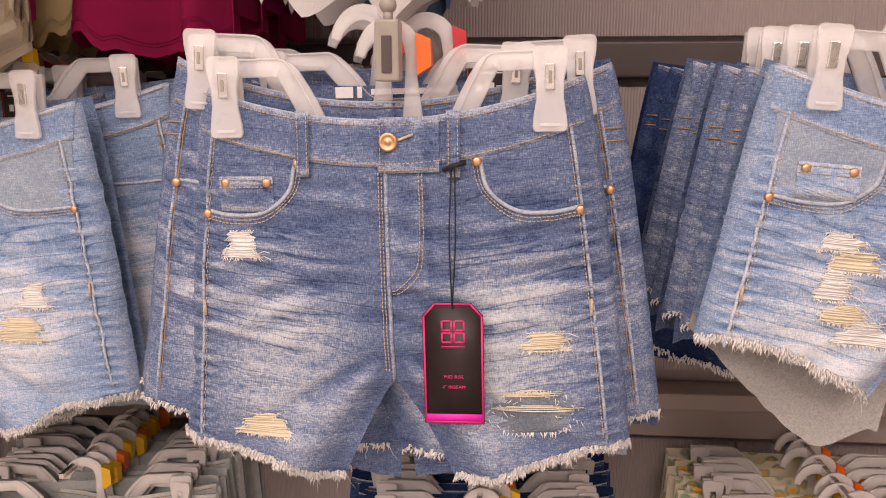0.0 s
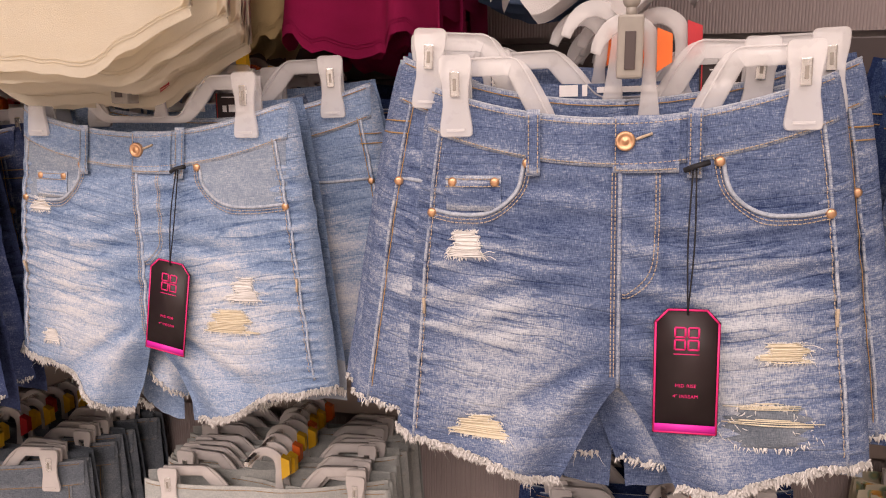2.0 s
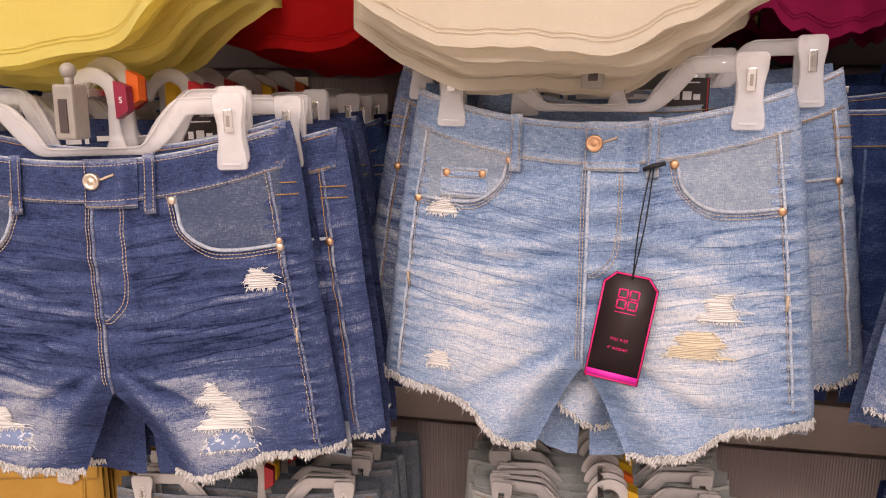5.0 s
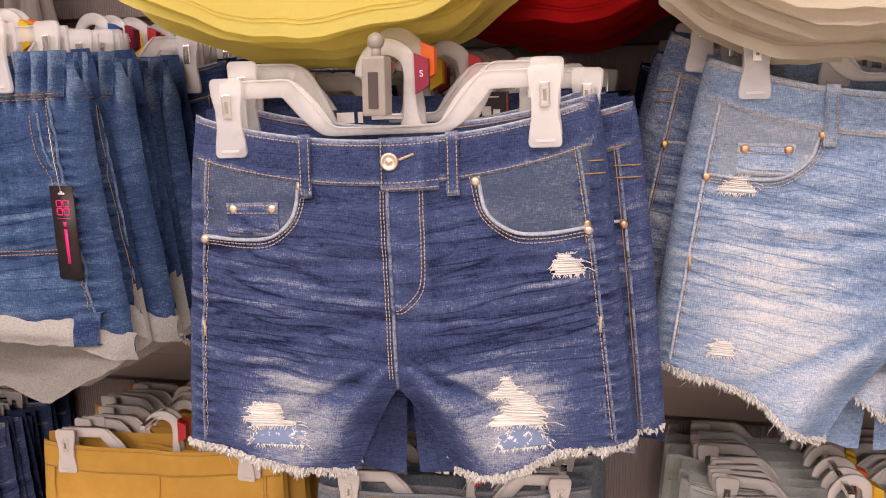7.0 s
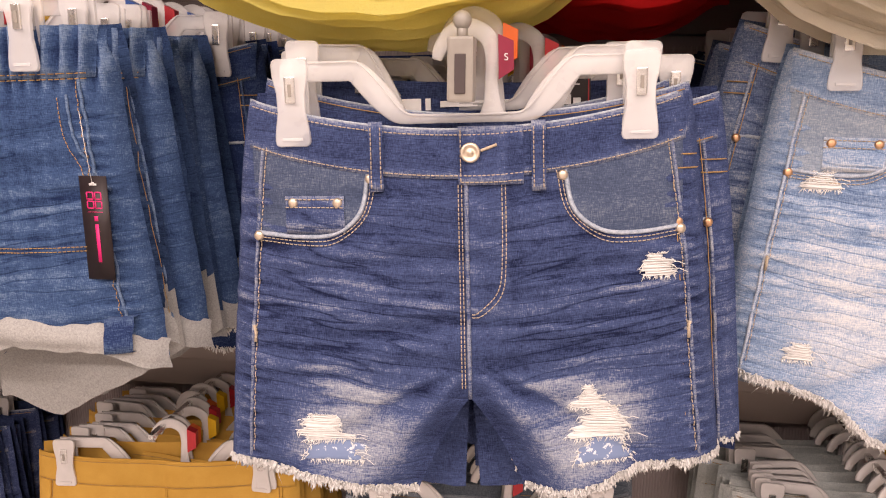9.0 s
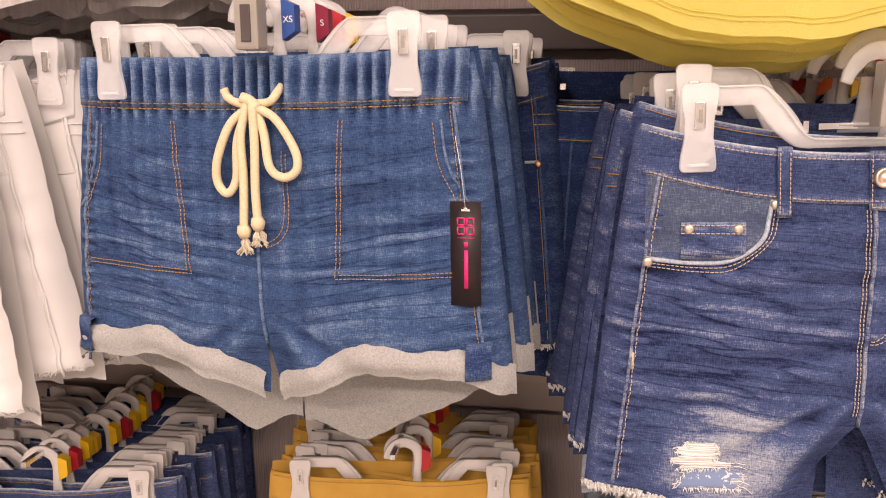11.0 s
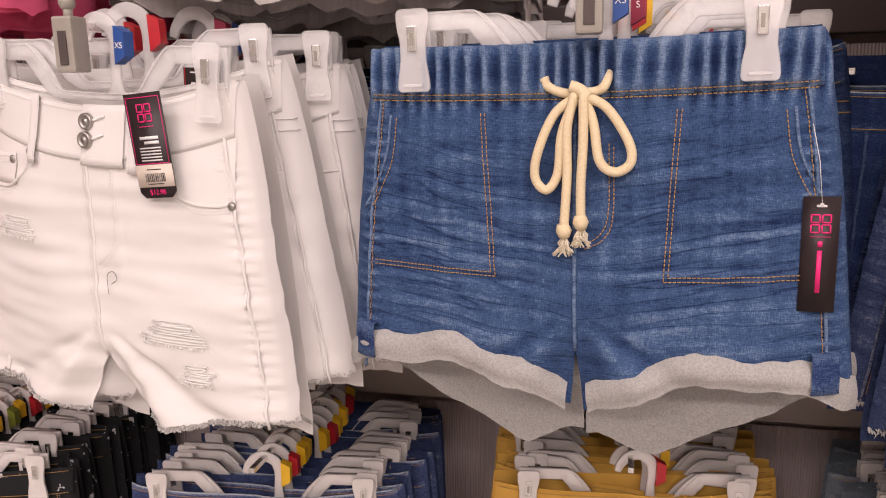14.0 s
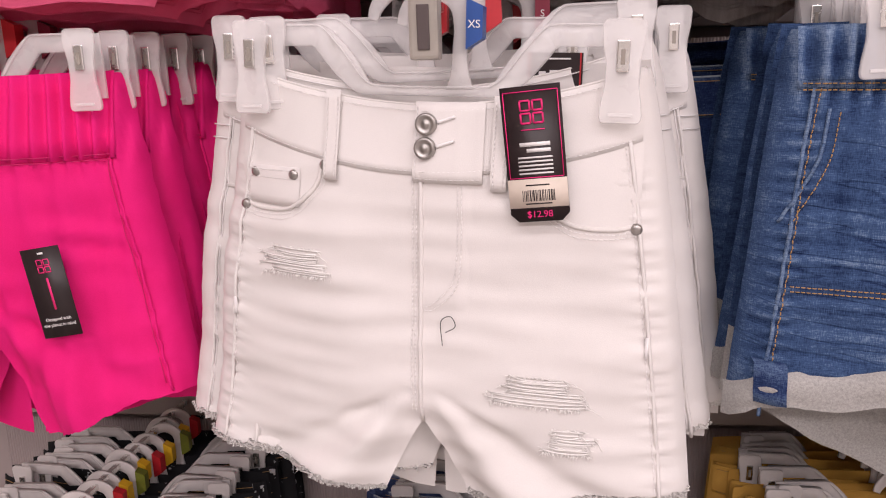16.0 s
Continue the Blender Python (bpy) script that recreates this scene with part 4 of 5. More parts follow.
def slim_tag(parent, cut, x, z, tilt=0.0, h=0.1, w=0.0145):
    root = Matrix.Translation((x, cut.face(x, z - 0.04) - 0.009, z)) @ pose(0, 0, 0, 0, tilt, 0)

    def put(v):
        return [root @ Vector(q) for q in v[0]], v[1]
    tag = piece("hang_tag", (*put(flat_poly([(-w, -h), (w, -h), (w, 0), (-w, 0)], 0.0, 0.0009)), TAG_DARK), parent, "slim dark card hang tag")
    piece("tag_hole", (*put(bars([(-0.004, 0.004, -0.009, -0.007), (-0.0015, 0.0015, -0.008, -0.0055)], -0.0004)), TAG_WHITE), tag)
    piece("tag_mark", (*put(mark_squares(0.0078, -0.0004, -0.023)), TAG_PINK), tag)
    piece("tag_mark", (*put(bars([(-0.008, 0.008, -0.0345, -0.034), (-0.0016, 0.0022, -0.043, -0.038), (-0.0016, 0.0022, -0.083, -0.046)], -0.0004)), TAG_PINK), tag)
    piece("tag_string", (*tube([root @ Vector((0, -0.001, -0.006)), root @ Vector((-0.004, -0.001, 0.03)), root @ Vector((-0.01, 0.004, 0.06))], 0.0003, 4), TAG_WHITE), tag)


def price_tag(parent, cut, x, z, tilt):
    root = Matrix.Translation((x, cut.face(x, z - 0.05) - 0.016, z)) @ pose(0, 0, 0, 2, tilt, 0)
    w, h = 0.0225, 0.102

    def put(v):
        return [root @ Vector(q) for q in v[0]], v[1]
    pts = [(-w, -h + 0.006), (-w + 0.006, -h), (w - 0.006, -h), (w, -h + 0.006), (w, 0), (-w, 0)]
    tag = piece("price_tag", (*put(flat_poly(pts, 0.0, 0.0009)), TAG_DARK), parent, "dark card price tag with a cream bar code panel")
    piece("tag_rim", (*put(outline([(-w * 0.9, -0.068), (w * 0.9, -0.068), (w * 0.9, -0.004), (-w * 0.9, -0.004)], 0.0007, -0.0004)), TAG_PINK), tag)
    piece("tag_mark", (*put(mark_squares(0.0085, -0.0005, -0.019)), TAG_PINK), tag)
    piece("tag_mark", (*put(bars([(-0.009, 0.009, -0.0325, -0.0317)], -0.0005)), TAG_PINK), tag)
    rows = [(-0.011, 0.012, -0.0445 - 0.0, -0.0415), (-0.006, 0.012, -0.049, -0.0462)] + [(-0.013, 0.013, -0.0535 - 0.003 * k, -0.0522 - 0.003 * k) for k in range(5)]
    piece("tag_print", (*put(bars(rows, -0.0005)), TAG_WHITE), tag, "white printed lines")
    lab = piece("label_panel", (*put(flat_poly([(-w, -0.091), (w, -0.091), (w, -0.069), (-w, -0.069)], -0.0006, -0.0001)), TAG_CREAM), tag, "cream bar code panel")
    rnd = random.Random(4)
    code, px = [], -0.012
    while px < 0.012:
        bw = rnd.choice((0.0004, 0.0007, 0.001))
        code.append((px, px + bw, -0.086, -0.0775))
        px += bw + rnd.choice((0.0004, 0.0008))
    code.append((-0.01, 0.01, -0.0885, -0.0875))
    code.append((-0.009, 0.009, -0.0742, -0.0732))
    piece("bar_code", (*put(bars(code, -0.0008)), TAG_DARK), lab)
    lettering("tag_text", "$12.98", 0.0072, TAG_PINK, root @ Matrix.Translation((0, -0.0005, -0.0985)) @ pose(0, 0, 0, 90, 0, 0), tag)


def planet_tag(parent, cut, x, z, tilt):
    root = Matrix.Translation((x, cut.face(x, z - 0.05) - 0.014, z)) @ pose(0, 0, 0, 0, tilt, 0)
    w, h = 0.02, 0.09

    def put(v):
        return [root @ Vector(q) for q in v[0]], v[1]
    tag = piece("hang_tag", (*put(flat_poly([(-w, -h), (w, -h), (w, 0), (-w, 0)], 0.0, 0.0009)), TAG_DARK), parent, "black card hang tag with small white words")
    piece("tag_hole", (*put(bars([(-0.003, 0.003, -0.0065, -0.0045)], -0.0004)), TAG_WHITE), tag)
    piece("tag_mark", (*put(mark_squares(0.0065, -0.0004, -0.018)), TAG_PINK), tag)
    piece("tag_mark", (*put(bars([(-0.0012, 0.0012, -0.062, -0.03)], -0.0004)), TAG_PINK), tag)
    for k, words in enumerate(("Designed with", "the planet in mind")):
        lettering("tag_text", words, 0.0046, TAG_WHITE, root @ Matrix.Translation((0, -0.0005, -0.073 - 0.0058 * k)) @ pose(0, 0, 0, 90, 0, 0), tag)


# ---- the setting ----
def slab(name, x0, x1, y0, y1, z0, z1, mat, label="", bevel=0.0, parent=None):
    bm = box_bm(x0, x1, y0, y1, z0, z1, bevel)
    ob = part(name, bm, mat, parent, label)
    if parent is None:
        tagged(ob, label, kind="structure")
    return ob


WALL_Y = 1.3
slab("floor", -7, 5, -6, 1.5, -0.1, 0.0, FLOOR_TILE, "pale polished shop floor")
slab("ceiling", -7, 5, -6, 1.5, 3.6, 3.7, WALL_PAINT, "white shop ceiling")
slab("wall_north", -7, 5, WALL_Y + 0.02, WALL_Y + 0.14, 0.0, 3.6, PANEL, "taupe display wall behind the racks")
slab("wall_south", -7, 5, -6.1, -6.0, 0.0, 3.6, WALL_PAINT, "white far wall of the shop")
slab("wall_west", -7.1, -7.0, -6, 1.5, 0.0, 3.6, WALL_PAINT, "white end wall of the shop")
slab("wall_east", 5.0, 5.1, -6, 1.5, 0.0, 3.6, WALL_PAINT, "white end wall of the shop")

# ribbed panels on the wall, between dark rails
def ribs(name, z0, z1, label):
    pitch, verts, faces = 0.0048, [], []
    n = int(3.9 / pitch)
    for i in range(n + 1):
        x = -3.1 + i * pitch
        for dx, dy in ((0, 0.0), (0.0016, -0.0009), (0.0032, -0.0009)):
            for z in (z0, z1):
                verts.append((x + dx, WALL_Y + dy, z))
    m = len(verts) // 2
    for k in range(m - 1):
        faces.append((2 * k, 2 * k + 2, 2 * k + 3, 2 * k + 1))
    ob = new(name, mesh_of(name, verts, faces, PANEL, False))
    return tagged(ob, label, kind="structure")


ribs("trim", 1.52, 1.95, "ribbed taupe panel of the display wall")
ribs("trim", 0.96, 1.44, "ribbed taupe panel of the display wall")
ribs("trim", 0.45, 0.83, "ribbed taupe panel of the display wall")
slab("trim", -3.1, 0.8, WALL_Y - 0.02, WALL_Y + 0.018, 1.455, 1.51, RAIL, "dark brown rail along the display wall", 0.003)
slab("trim", -3.1, 0.8, WALL_Y - 0.05, WALL_Y + 0.018, 0.905, 0.935, LEDGE, "taupe steel ledge along the display wall", 0.004)
slab("trim", -3.1, 0.8, WALL_Y - 0.02, WALL_Y + 0.018, 0.845, 0.9, LEDGE, "taupe steel rail under the ledge", 0.003)
for lx, ly in ((-3.2, -1.1), (-0.9, -1.1), (1.4, -1.1), (-2.6, -3.4), (0.2, -3.4)):
    fitting = tagged(new("ceiling_light"), "white metal ceiling light fitting", "light", "ceiling lights")
    part("frame", box_bm(lx - 1.0, lx + 1.0, ly - 0.3, ly + 0.3, 3.44, 3.6, 0.01), WALL_PAINT, fitting)


def display_arm(x, z, y0, y1, stop=True, shape="ball"):
    """A square steel arm from the wall with a stopper on its end."""
    top = tagged(new("display_arm"), "steel display arm with a grey plastic end stop", "display arm", "display arms")
    part("arm", box_bm(x - 0.004, x + 0.004, y0, y1, z - 0.004, z + 0.004, 0.0008), STEEL, top)
    part("wall_plate", box_bm(x - 0.02, x + 0.02, y1 - 0.004, y1 + 0.002, z - 0.04, z + 0.03, 0.001), STEEL, top)
    if stop:
        part("end_block", box_bm(x - 0.011, x + 0.011, y0 - 0.012, y0 + 0.012, z - 0.045, z + 0.008, 0.0025), STOPPER, top)
        part("end_slot", box_bm(x - 0.0045, x + 0.0045, y0 - 0.0135, y0 - 0.011, z - 0.038, z - 0.006, 0.0006), RAIL, top)
        if shape == "ball":
            piece("end_pin", (*tube([(x, y0, z + 0.005), (x, y0, z + 0.017)], 0.0045, 8), STOPPER), top)
            bm = bmesh.new()
            bmesh.ops.create_uvsphere(bm, u_segments=14, v_segments=10, radius=0.0078, matrix=Matrix.Translation((x, y0, z + 0.021)))
            for f in bm.faces:
                f.smooth = True
            part("end_ball", bm, STOPPER, top)
    return top


# ---- the shorts on the upper arms ----
GROUP = "shorts on the upper arms"
CUTS = {
    "mid": Cut(0.183, 0.231, 0.036, -0.287, -0.358, -0.392, 0.056, seed=1),
    "light": Cut(0.195, 0.242, 0.037, -0.3, -0.334, -0.405, 0.052, seed=2, outer_r=-0.349),
    "dark": Cut(0.195, 0.241, 0.03, -0.276, -0.347, -0.375, 0.052, seed=3),
    "soft": Cut(0.205, 0.246, 0.004, -0.284, -0.322, -0.345, 0.006, thick=0.04, seed=4, amp=0.0026, elastic=True, band=0.046, outer_r=-0.328, arch=0.03, folds=0.5, drape=0.0025, hips=0.6),
    "white": Cut(0.169, 0.226, 0.031, -0.3, -0.352, -0.374, 0.036, seed=5, amp=0.0045, band=0.054, folds=1.0, hips=0.35, outer_r=-0.348, thread=0.5),
    "pink": Cut(0.165, 0.215, 0.004, -0.25, -0.325, -0.375, 0.05, thick=0.035, seed=6, amp=0.004, band=0.08, elastic=True, drape=0.009),
    "short": Cut(0.19, 0.222, 0.036, -0.235, -0.27, -0.31, 0.055, seed=8, arch=0.014),
    "navy": Cut(0.188, 0.225, 0.03, -0.28, -0.35, -0.375, 0.05, seed=7),
}


def plain_pair(cut, mat, label, inside=INSIDE, thread=GOLD_THREAD, fray=FRAY, **kw):
    return shorts("denim_shorts" if "denim" in label else "shorts", label, CUTS[cut], DENIM[mat], inside, thread, COPPER, fray, detail=False, group=GROUP, **kw)


front = {}
front["mid"] = shorts("denim_shorts", "mid-blue faded denim shorts with rips and frayed hems", CUTS["mid"], DENIM["mid"], INSIDE, PALE_THREAD, COPPER, group=GROUP,
                      rips=((-0.143, -0.15, 0.034, 0.024, "white"), (0.148, -0.246, 0.046, 0.017, "cream"), (0.135, -0.312, 0.074, 0.046, "open"), (-0.132, -0.335, 0.05, 0.022, "cream")))
tall_tag(front["mid"], CUTS["mid"], 0.06, -0.203, (0.063, -0.078))
front["light"] = shorts("denim_shorts", "light-blue washed denim shorts with rips and frayed hems", CUTS["light"], DENIM["light"], INSIDE, PALE_THREAD, COPPER, group=GROUP,
                        rips=((-0.16, -0.128, 0.032, 0.017, "white"), (0.138, -0.222, 0.034, 0.028, "white"), (0.116, -0.262, 0.056, 0.028, "cream"), (-0.165, -0.306, 0.03, 0.018, "white")))
tall_tag(front["light"], CUTS["light"], 0.05, -0.188, (0.063, -0.078), 9.0)
front["dark"] = shorts("denim_shorts", "dark indigo denim shorts with white rips and frayed hems", CUTS["dark"], DENIM["dark"], INSIDE, PALE_THREAD, BRASS, group=GROUP,
                       rips=((0.168, -0.152, 0.026, 0.02, "white"), (0.108, -0.269, 0.012, 0.01, "white"), (0.111, -0.28, 0.036, 0.011, "white"), (0.122, -0.301, 0.05, 0.031, "white"), (0.124, -0.327, 0.052, 0.024, "lining"), (-0.14, -0.306, 0.044, 0.026, "white"), (-0.128, -0.328, 0.055, 0.02, "lining")))
front["soft"] = shorts("denim_shorts", "blue denim shorts with elastic waist, cream drawstring and rolled grey cuffs", CUTS["soft"], DENIM["soft"], CUFF, GOLD_THREAD, COPPER, group=GROUP,
                       cuffs=True, elastic=True)
slim_tag(front["soft"], CUTS["soft"], 0.204, -0.137)
front["white"] = shorts("denim_shorts", "white twill denim shorts with two buttons and frayed rips", CUTS["white"], DENIM["white"], WHITE_IN, WHITE_THREAD, PEWTER, group=GROUP,
                        rips=((-0.115, -0.165, 0.066, 0.022, "white"), (0.098, -0.258, 0.075, 0.024, "white"), (0.125, -0.3, 0.04, 0.02, "white")), buttons=2, fray_len=0.0028)
price_tag(front["white"], CUTS["white"], 0.085, -0.014, -7.0)
front["pink"] = shorts("shorts", "hot pink woven pull-on shorts with elastic waist", CUTS["pink"], DENIM["pink"], DENIM["pink"], PINK_THREAD, COPPER, None, detail=False, elastic=True, group=GROUP)

# drawstring bow
bow = CUTS["soft"]
def cord(points, r=0.0042):
    return tube(smooth_path(points, 8), r, 10)
def bow_at(x, z, off):
    return bow.at(x + 0.019, z + 0.004, off)
string = piece("drawstring", (*joined(
    cord([bow_at(-0.047, -0.036, 0.0), bow_at(-0.043, -0.044, 0.006), bow_at(-0.028, -0.05, 0.009), bow_at(-0.014, -0.05, 0.012), bow_at(0.0, -0.049, 0.009), bow_at(0.007, -0.044, 0.006), bow_at(0.009, -0.034, 0.0)]),
    cord([bow_at(-0.016, -0.052, 0.012), bow_at(-0.036, -0.068, 0.011), bow_at(-0.05, -0.1, 0.01), bow_at(-0.053, -0.123, 0.009), bow_at(-0.043, -0.134, 0.009), bow_at(-0.033, -0.12, 0.01), bow_at(-0.029, -0.085, 0.012), bow_at(-0.018, -0.055, 0.014)]),
    cord([bow_at(-0.01, -0.052, 0.012), bow_at(0.01, -0.064, 0.012), bow_at(0.028, -0.092, 0.01), bow_at(0.03, -0.11, 0.009), bow_at(0.017, -0.118, 0.01), bow_at(0.004, -0.108, 0.011), bow_at(-0.002, -0.075, 0.012), bow_at(-0.012, -0.05, 0.014)]),
    cord([bow_at(-0.018, -0.05, 0.015), bow_at(-0.024, -0.08, 0.014), bow_at(-0.024, -0.12, 0.012), bow_at(-0.027, -0.168, 0.011)]),
    cord([bow_at(-0.01, -0.05, 0.015), bow_at(-0.01, -0.09, 0.014), bow_at(-0.012, -0.13, 0.012), bow_at(-0.012, -0.16, 0.011)]),
    cord([bow_at(-0.022, -0.044, 0.012), bow_at(-0.014, -0.047, 0.02), bow_at(-0.006, -0.054, 0.014)], 0.0052)), ROPE), front["soft"], "cream cotton drawstring tied in a bow")
for x, z in ((-0.027, -0.17), (-0.012, -0.162)):
    piece("cord_knot", (*tube([bow_at(x - 0.001, z + 0.006, 0.011), bow_at(x, z, 0.011), bow_at(x, z - 0.006, 0.011)], 0.0072, 10, lambda t: 0.7 + 0.3 * math.sin(math.pi * t)), ROPE), string)
    rnd = random.Random(int(-x * 1e4))
    tuft = [tube([bow_at(x, z - 0.004, 0.011), bow_at(x + rnd.uniform(-0.006, 0.006), z - 0.012, 0.011 + rnd.uniform(-0.004, 0.004)), bow_at(x + rnd.uniform(-0.011, 0.009), z - rnd.uniform(0.018, 0.024), 0.011 + rnd.uniform(-0.004, 0.004))], 0.0008, 4) for _ in range(26)]
    piece("cord_tassel", (*joined(*tuft), CREAM_THREAD), string)

# loose thread on the white pair
cw = CUTS["white"]
piece("loose_thread", (*tube(smooth_path([cw.at(0.02, -0.225, 0.004), cw.at(0.018, -0.205, 0.004), cw.at(0.026, -0.2, 0.004), cw.at(0.03, -0.208, 0.004), cw.at(0.022, -0.214, 0.004)], 6), 0.00035, 4), BLACK_CORD), front["white"], "dark loose thread")

HANGER = {c: hanger("frosted clear plastic clip hanger with " + w + " size tab", PLASTIC, m, 0.15, word=t, sag=0.03 if c == "orange" else 0.0) for c, w, m, t in
          (("maroon", "maroon", MAROON_CARD, "S"), ("orange", "orange", ORANGE_CARD, ""), ("red", "red", RED_CARD, ""), ("yellow", "yellow", YELLOW_CARD, ""), ("blue", "blue", BLUE_CARD, "XS"))}
used = set()


def place(ob, m, key):
    """The first one is the built thing itself, later ones are copies."""
    if key in used:
        return copy_thing(ob, m)
    used.add(key)
    ob.matrix_basis = m
    return ob


behind = {
    "mid": plain_pair("mid", "mid", "mid-blue denim shorts with frayed hems behind the front pair"),
    "light": plain_pair("light", "light", "light-blue denim shorts with frayed hems behind the front pair"),
    "dark": plain_pair("dark", "dark", "dark indigo denim shorts with frayed hems behind the front pair", cuffs=False),
    "soft": plain_pair("soft", "soft", "blue elastic-waist denim shorts with grey cuffs behind the front pair", CUFF, cuffs=True, elastic=True),
    "white": plain_pair("white", "white", "white denim shorts behind the front pair", WHITE_IN, WHITE_THREAD, fray_len=0.004),
    "short": plain_pair("short", "mid", "mid-blue short denim shorts with frayed hems behind the torn pair"),
    "navy": plain_pair("navy", "navy", "plain navy denim shorts hanging deep on the arm"),
}


def stack(x, y, z, front_key, rows, tabs, roll=0.0, hang_z=0.0, yaw=0.0):
    """The front pair and those behind it on one arm. rows: (key, dx, dy, dz, turn about z, roll)."""
    every = [(front_key, 0.0, 0.0, 0.0, yaw, roll)] + list(rows)
    for i, (key, dx, dy, dz, rz, ry) in enumerate(every):
        thing = front[key] if i == 0 else behind[key]
        m = pose(x + dx, y + dy, z + dz, 0, ry, rz)
        place(thing, m, ("front" if i == 0 else "behind") + key)
        tab = tabs[i % len(tabs)]
        place(HANGER[tab], pose(x + dx, y + dy - 0.003, z + dz + hang_z, 0, ry, rz), "hanger" + tab)


rnd = random.Random(8)
def deep(keys, dx=0.0, y0=0.035, step=0.03, spread=0.012, lift=0.012):
    return [(k, dx + rnd.uniform(-spread, spread), y0 + step * i, lift * rnd.uniform(-0.2, 1.0), rnd.uniform(-4, 4), rnd.uniform(-1.5, 1.5)) for i, k in enumerate(keys)]


stack(-0.116, 0.71, 1.437, "mid", [("mid", -0.03, 0.028, 0.016, 2, 2.5), ("mid", 0.03, 0.05, 0.01, -2, -2.5), ("mid", -0.045, 0.075, 0.012, 3, 3.5)] + deep(["mid", "mid", "dark", "navy", "dark", "navy", "navy", "dark", "navy", "navy"], 0.0, 0.1, 0.038, 0.035), ["orange", "orange", "red"], -1.4, -0.008, -1.0)
display_arm(-0.11, 1.481, 0.70, WALL_Y)
stack(-0.686, 0.84, 1.418, "light", [("light", 0.075, 0.05, 0.016, 8, -2), ("mid", -0.045, 0.07, 0.02, -3, 3)] + deep(["mid", "mid", "mid", "dark", "dark", "navy", "navy", "navy", "navy"], -0.02, 0.085, 0.04, 0.04), ["red", "yellow", "orange"], 0.0, 0.0, -4.8)
display_arm(-0.687, 1.462, 0.818, WALL_Y)
stack(-1.186, 0.722, 1.372, "dark", [("dark", 0.0, 0.022, 0.012, 0, 0)] + deep(["dark"] * 7 + ["navy"] * 7, 0.012, 0.05, 0.033, 0.045), ["maroon", "orange", "red", "red", "yellow"], -1.9, 0.0, 5.7)
display_arm(-1.186, 1.411, 0.70, WALL_Y)
stack(-1.742, 0.728, 1.428, "soft", deep(["soft"] * 4, 0.02, 0.055, 0.04, 0.02, 0.004) + deep(["navy"] * 8, 0.075, 0.22, 0.034, 0.03, 0.0), ["blue", "maroon", "red", "yellow", "orange"], -0.8, 0.0, -4.0)
display_arm(-1.73, 1.475, 0.70, WALL_Y)
stack(-2.232, 0.727, 1.407, "white", [("white", 0.016, 0.035, 0.012, 3, -1.0), ("white", -0.034, 0.065, 0.01, -2, 2.0)] + deep(["white"] * 7, 0.035, 0.1, 0.045, 0.03, 0.02), ["blue", "red", "red", "maroon"], 2.6, 0.0, -9.0)
display_arm(-2.228, 1.455, 0.70, WALL_Y)
pink_behind = shorts("shorts", "hot pink woven pull-on shorts behind the front pair", CUTS["pink"], DENIM["pink"], DENIM["pink"], PINK_THREAD, COPPER, None, detail=False, elastic=True, group=GROUP)
planet_tag(front["pink"], CUTS["pink"], 0.092, -0.163, -9.0)
for i in range(9):
    place(pink_behind if i else front["pink"], pose(-2.715 + 0.012 * i + rnd.uniform(-0.006, 0.006), 0.81 + 0.04 * i, 1.412 + rnd.uniform(0, 0.008), 0, rnd.uniform(-1, 1), rnd.uniform(-4, 4)), "behindpink" if i else "frontpink")
    place(HANGER[("yellow", "red", "maroon")[i % 3]], pose(-2.715 + 0.012 * i, 0.807 + 0.04 * i, 1.418), "hanger" + ("yellow", "red", "maroon")[i % 3])
display_arm(-2.715, 1.461, 0.795, WALL_Y)
for i, (key, dx, dy) in enumerate((("light", 0, 0), ("short", -0.014, 0.035), ("short", -0.026, 0.07), ("short", -0.03, 0.105), ("short", -0.04, 0.145), ("navy", -0.05, 0.22), ("navy", -0.06, 0.26))):
    if i == 0:
        right = shorts("denim_shorts", "light-blue denim shorts with large torn threads and ragged hems", CUTS["short"], DENIM["light"], CUFF, PALE_THREAD, COPPER, group=GROUP,
                       rips=((-0.115, -0.155, 0.04, 0.016, "white"), (-0.098, -0.172, 0.05, 0.018, "cream"), (-0.115, -0.195, 0.03, 0.03, "white"), (-0.1, -0.222, 0.04, 0.018, "cream"), (-0.075, -0.24, 0.05, 0.022, "white")), fray_len=0.011, back_drop=0.105)
        right.matrix_basis = pose(0.43, 0.735, 1.436, 0, 5, 2)
    else:
        place(behind[key], pose(0.43 + dx, 0.735 + dy, 1.44 + 0.002 * i, 0, rnd.uniform(2, 5), rnd.uniform(-3, 5)), "behind" + key)
    if i < 4:
        place(HANGER["orange"], pose(0.43 + dx, 0.732 + dy, 1.441 + 0.002 * i, 0, 4, 2), "hangerorange")
display_arm(0.415, 1.487, 0.72, WALL_Y)

# short arms further back, with navy pairs slung over them
for ax, az in ((-0.40, 1.43), (-1.45, 1.41), (-1.985, 1.42)):
    for i in range(6):
        m = pose(ax + rnd.uniform(-0.03, 0.03), 0.98 + 0.045 * i, az + rnd.uniform(-0.008, 0.012), 0, rnd.uniform(-3, 3), rnd.uniform(-8, 8))
        place(behind["navy"], m, "behindnavy")
    display_arm(ax, az - 0.012, 1.0, WALL_Y, False)

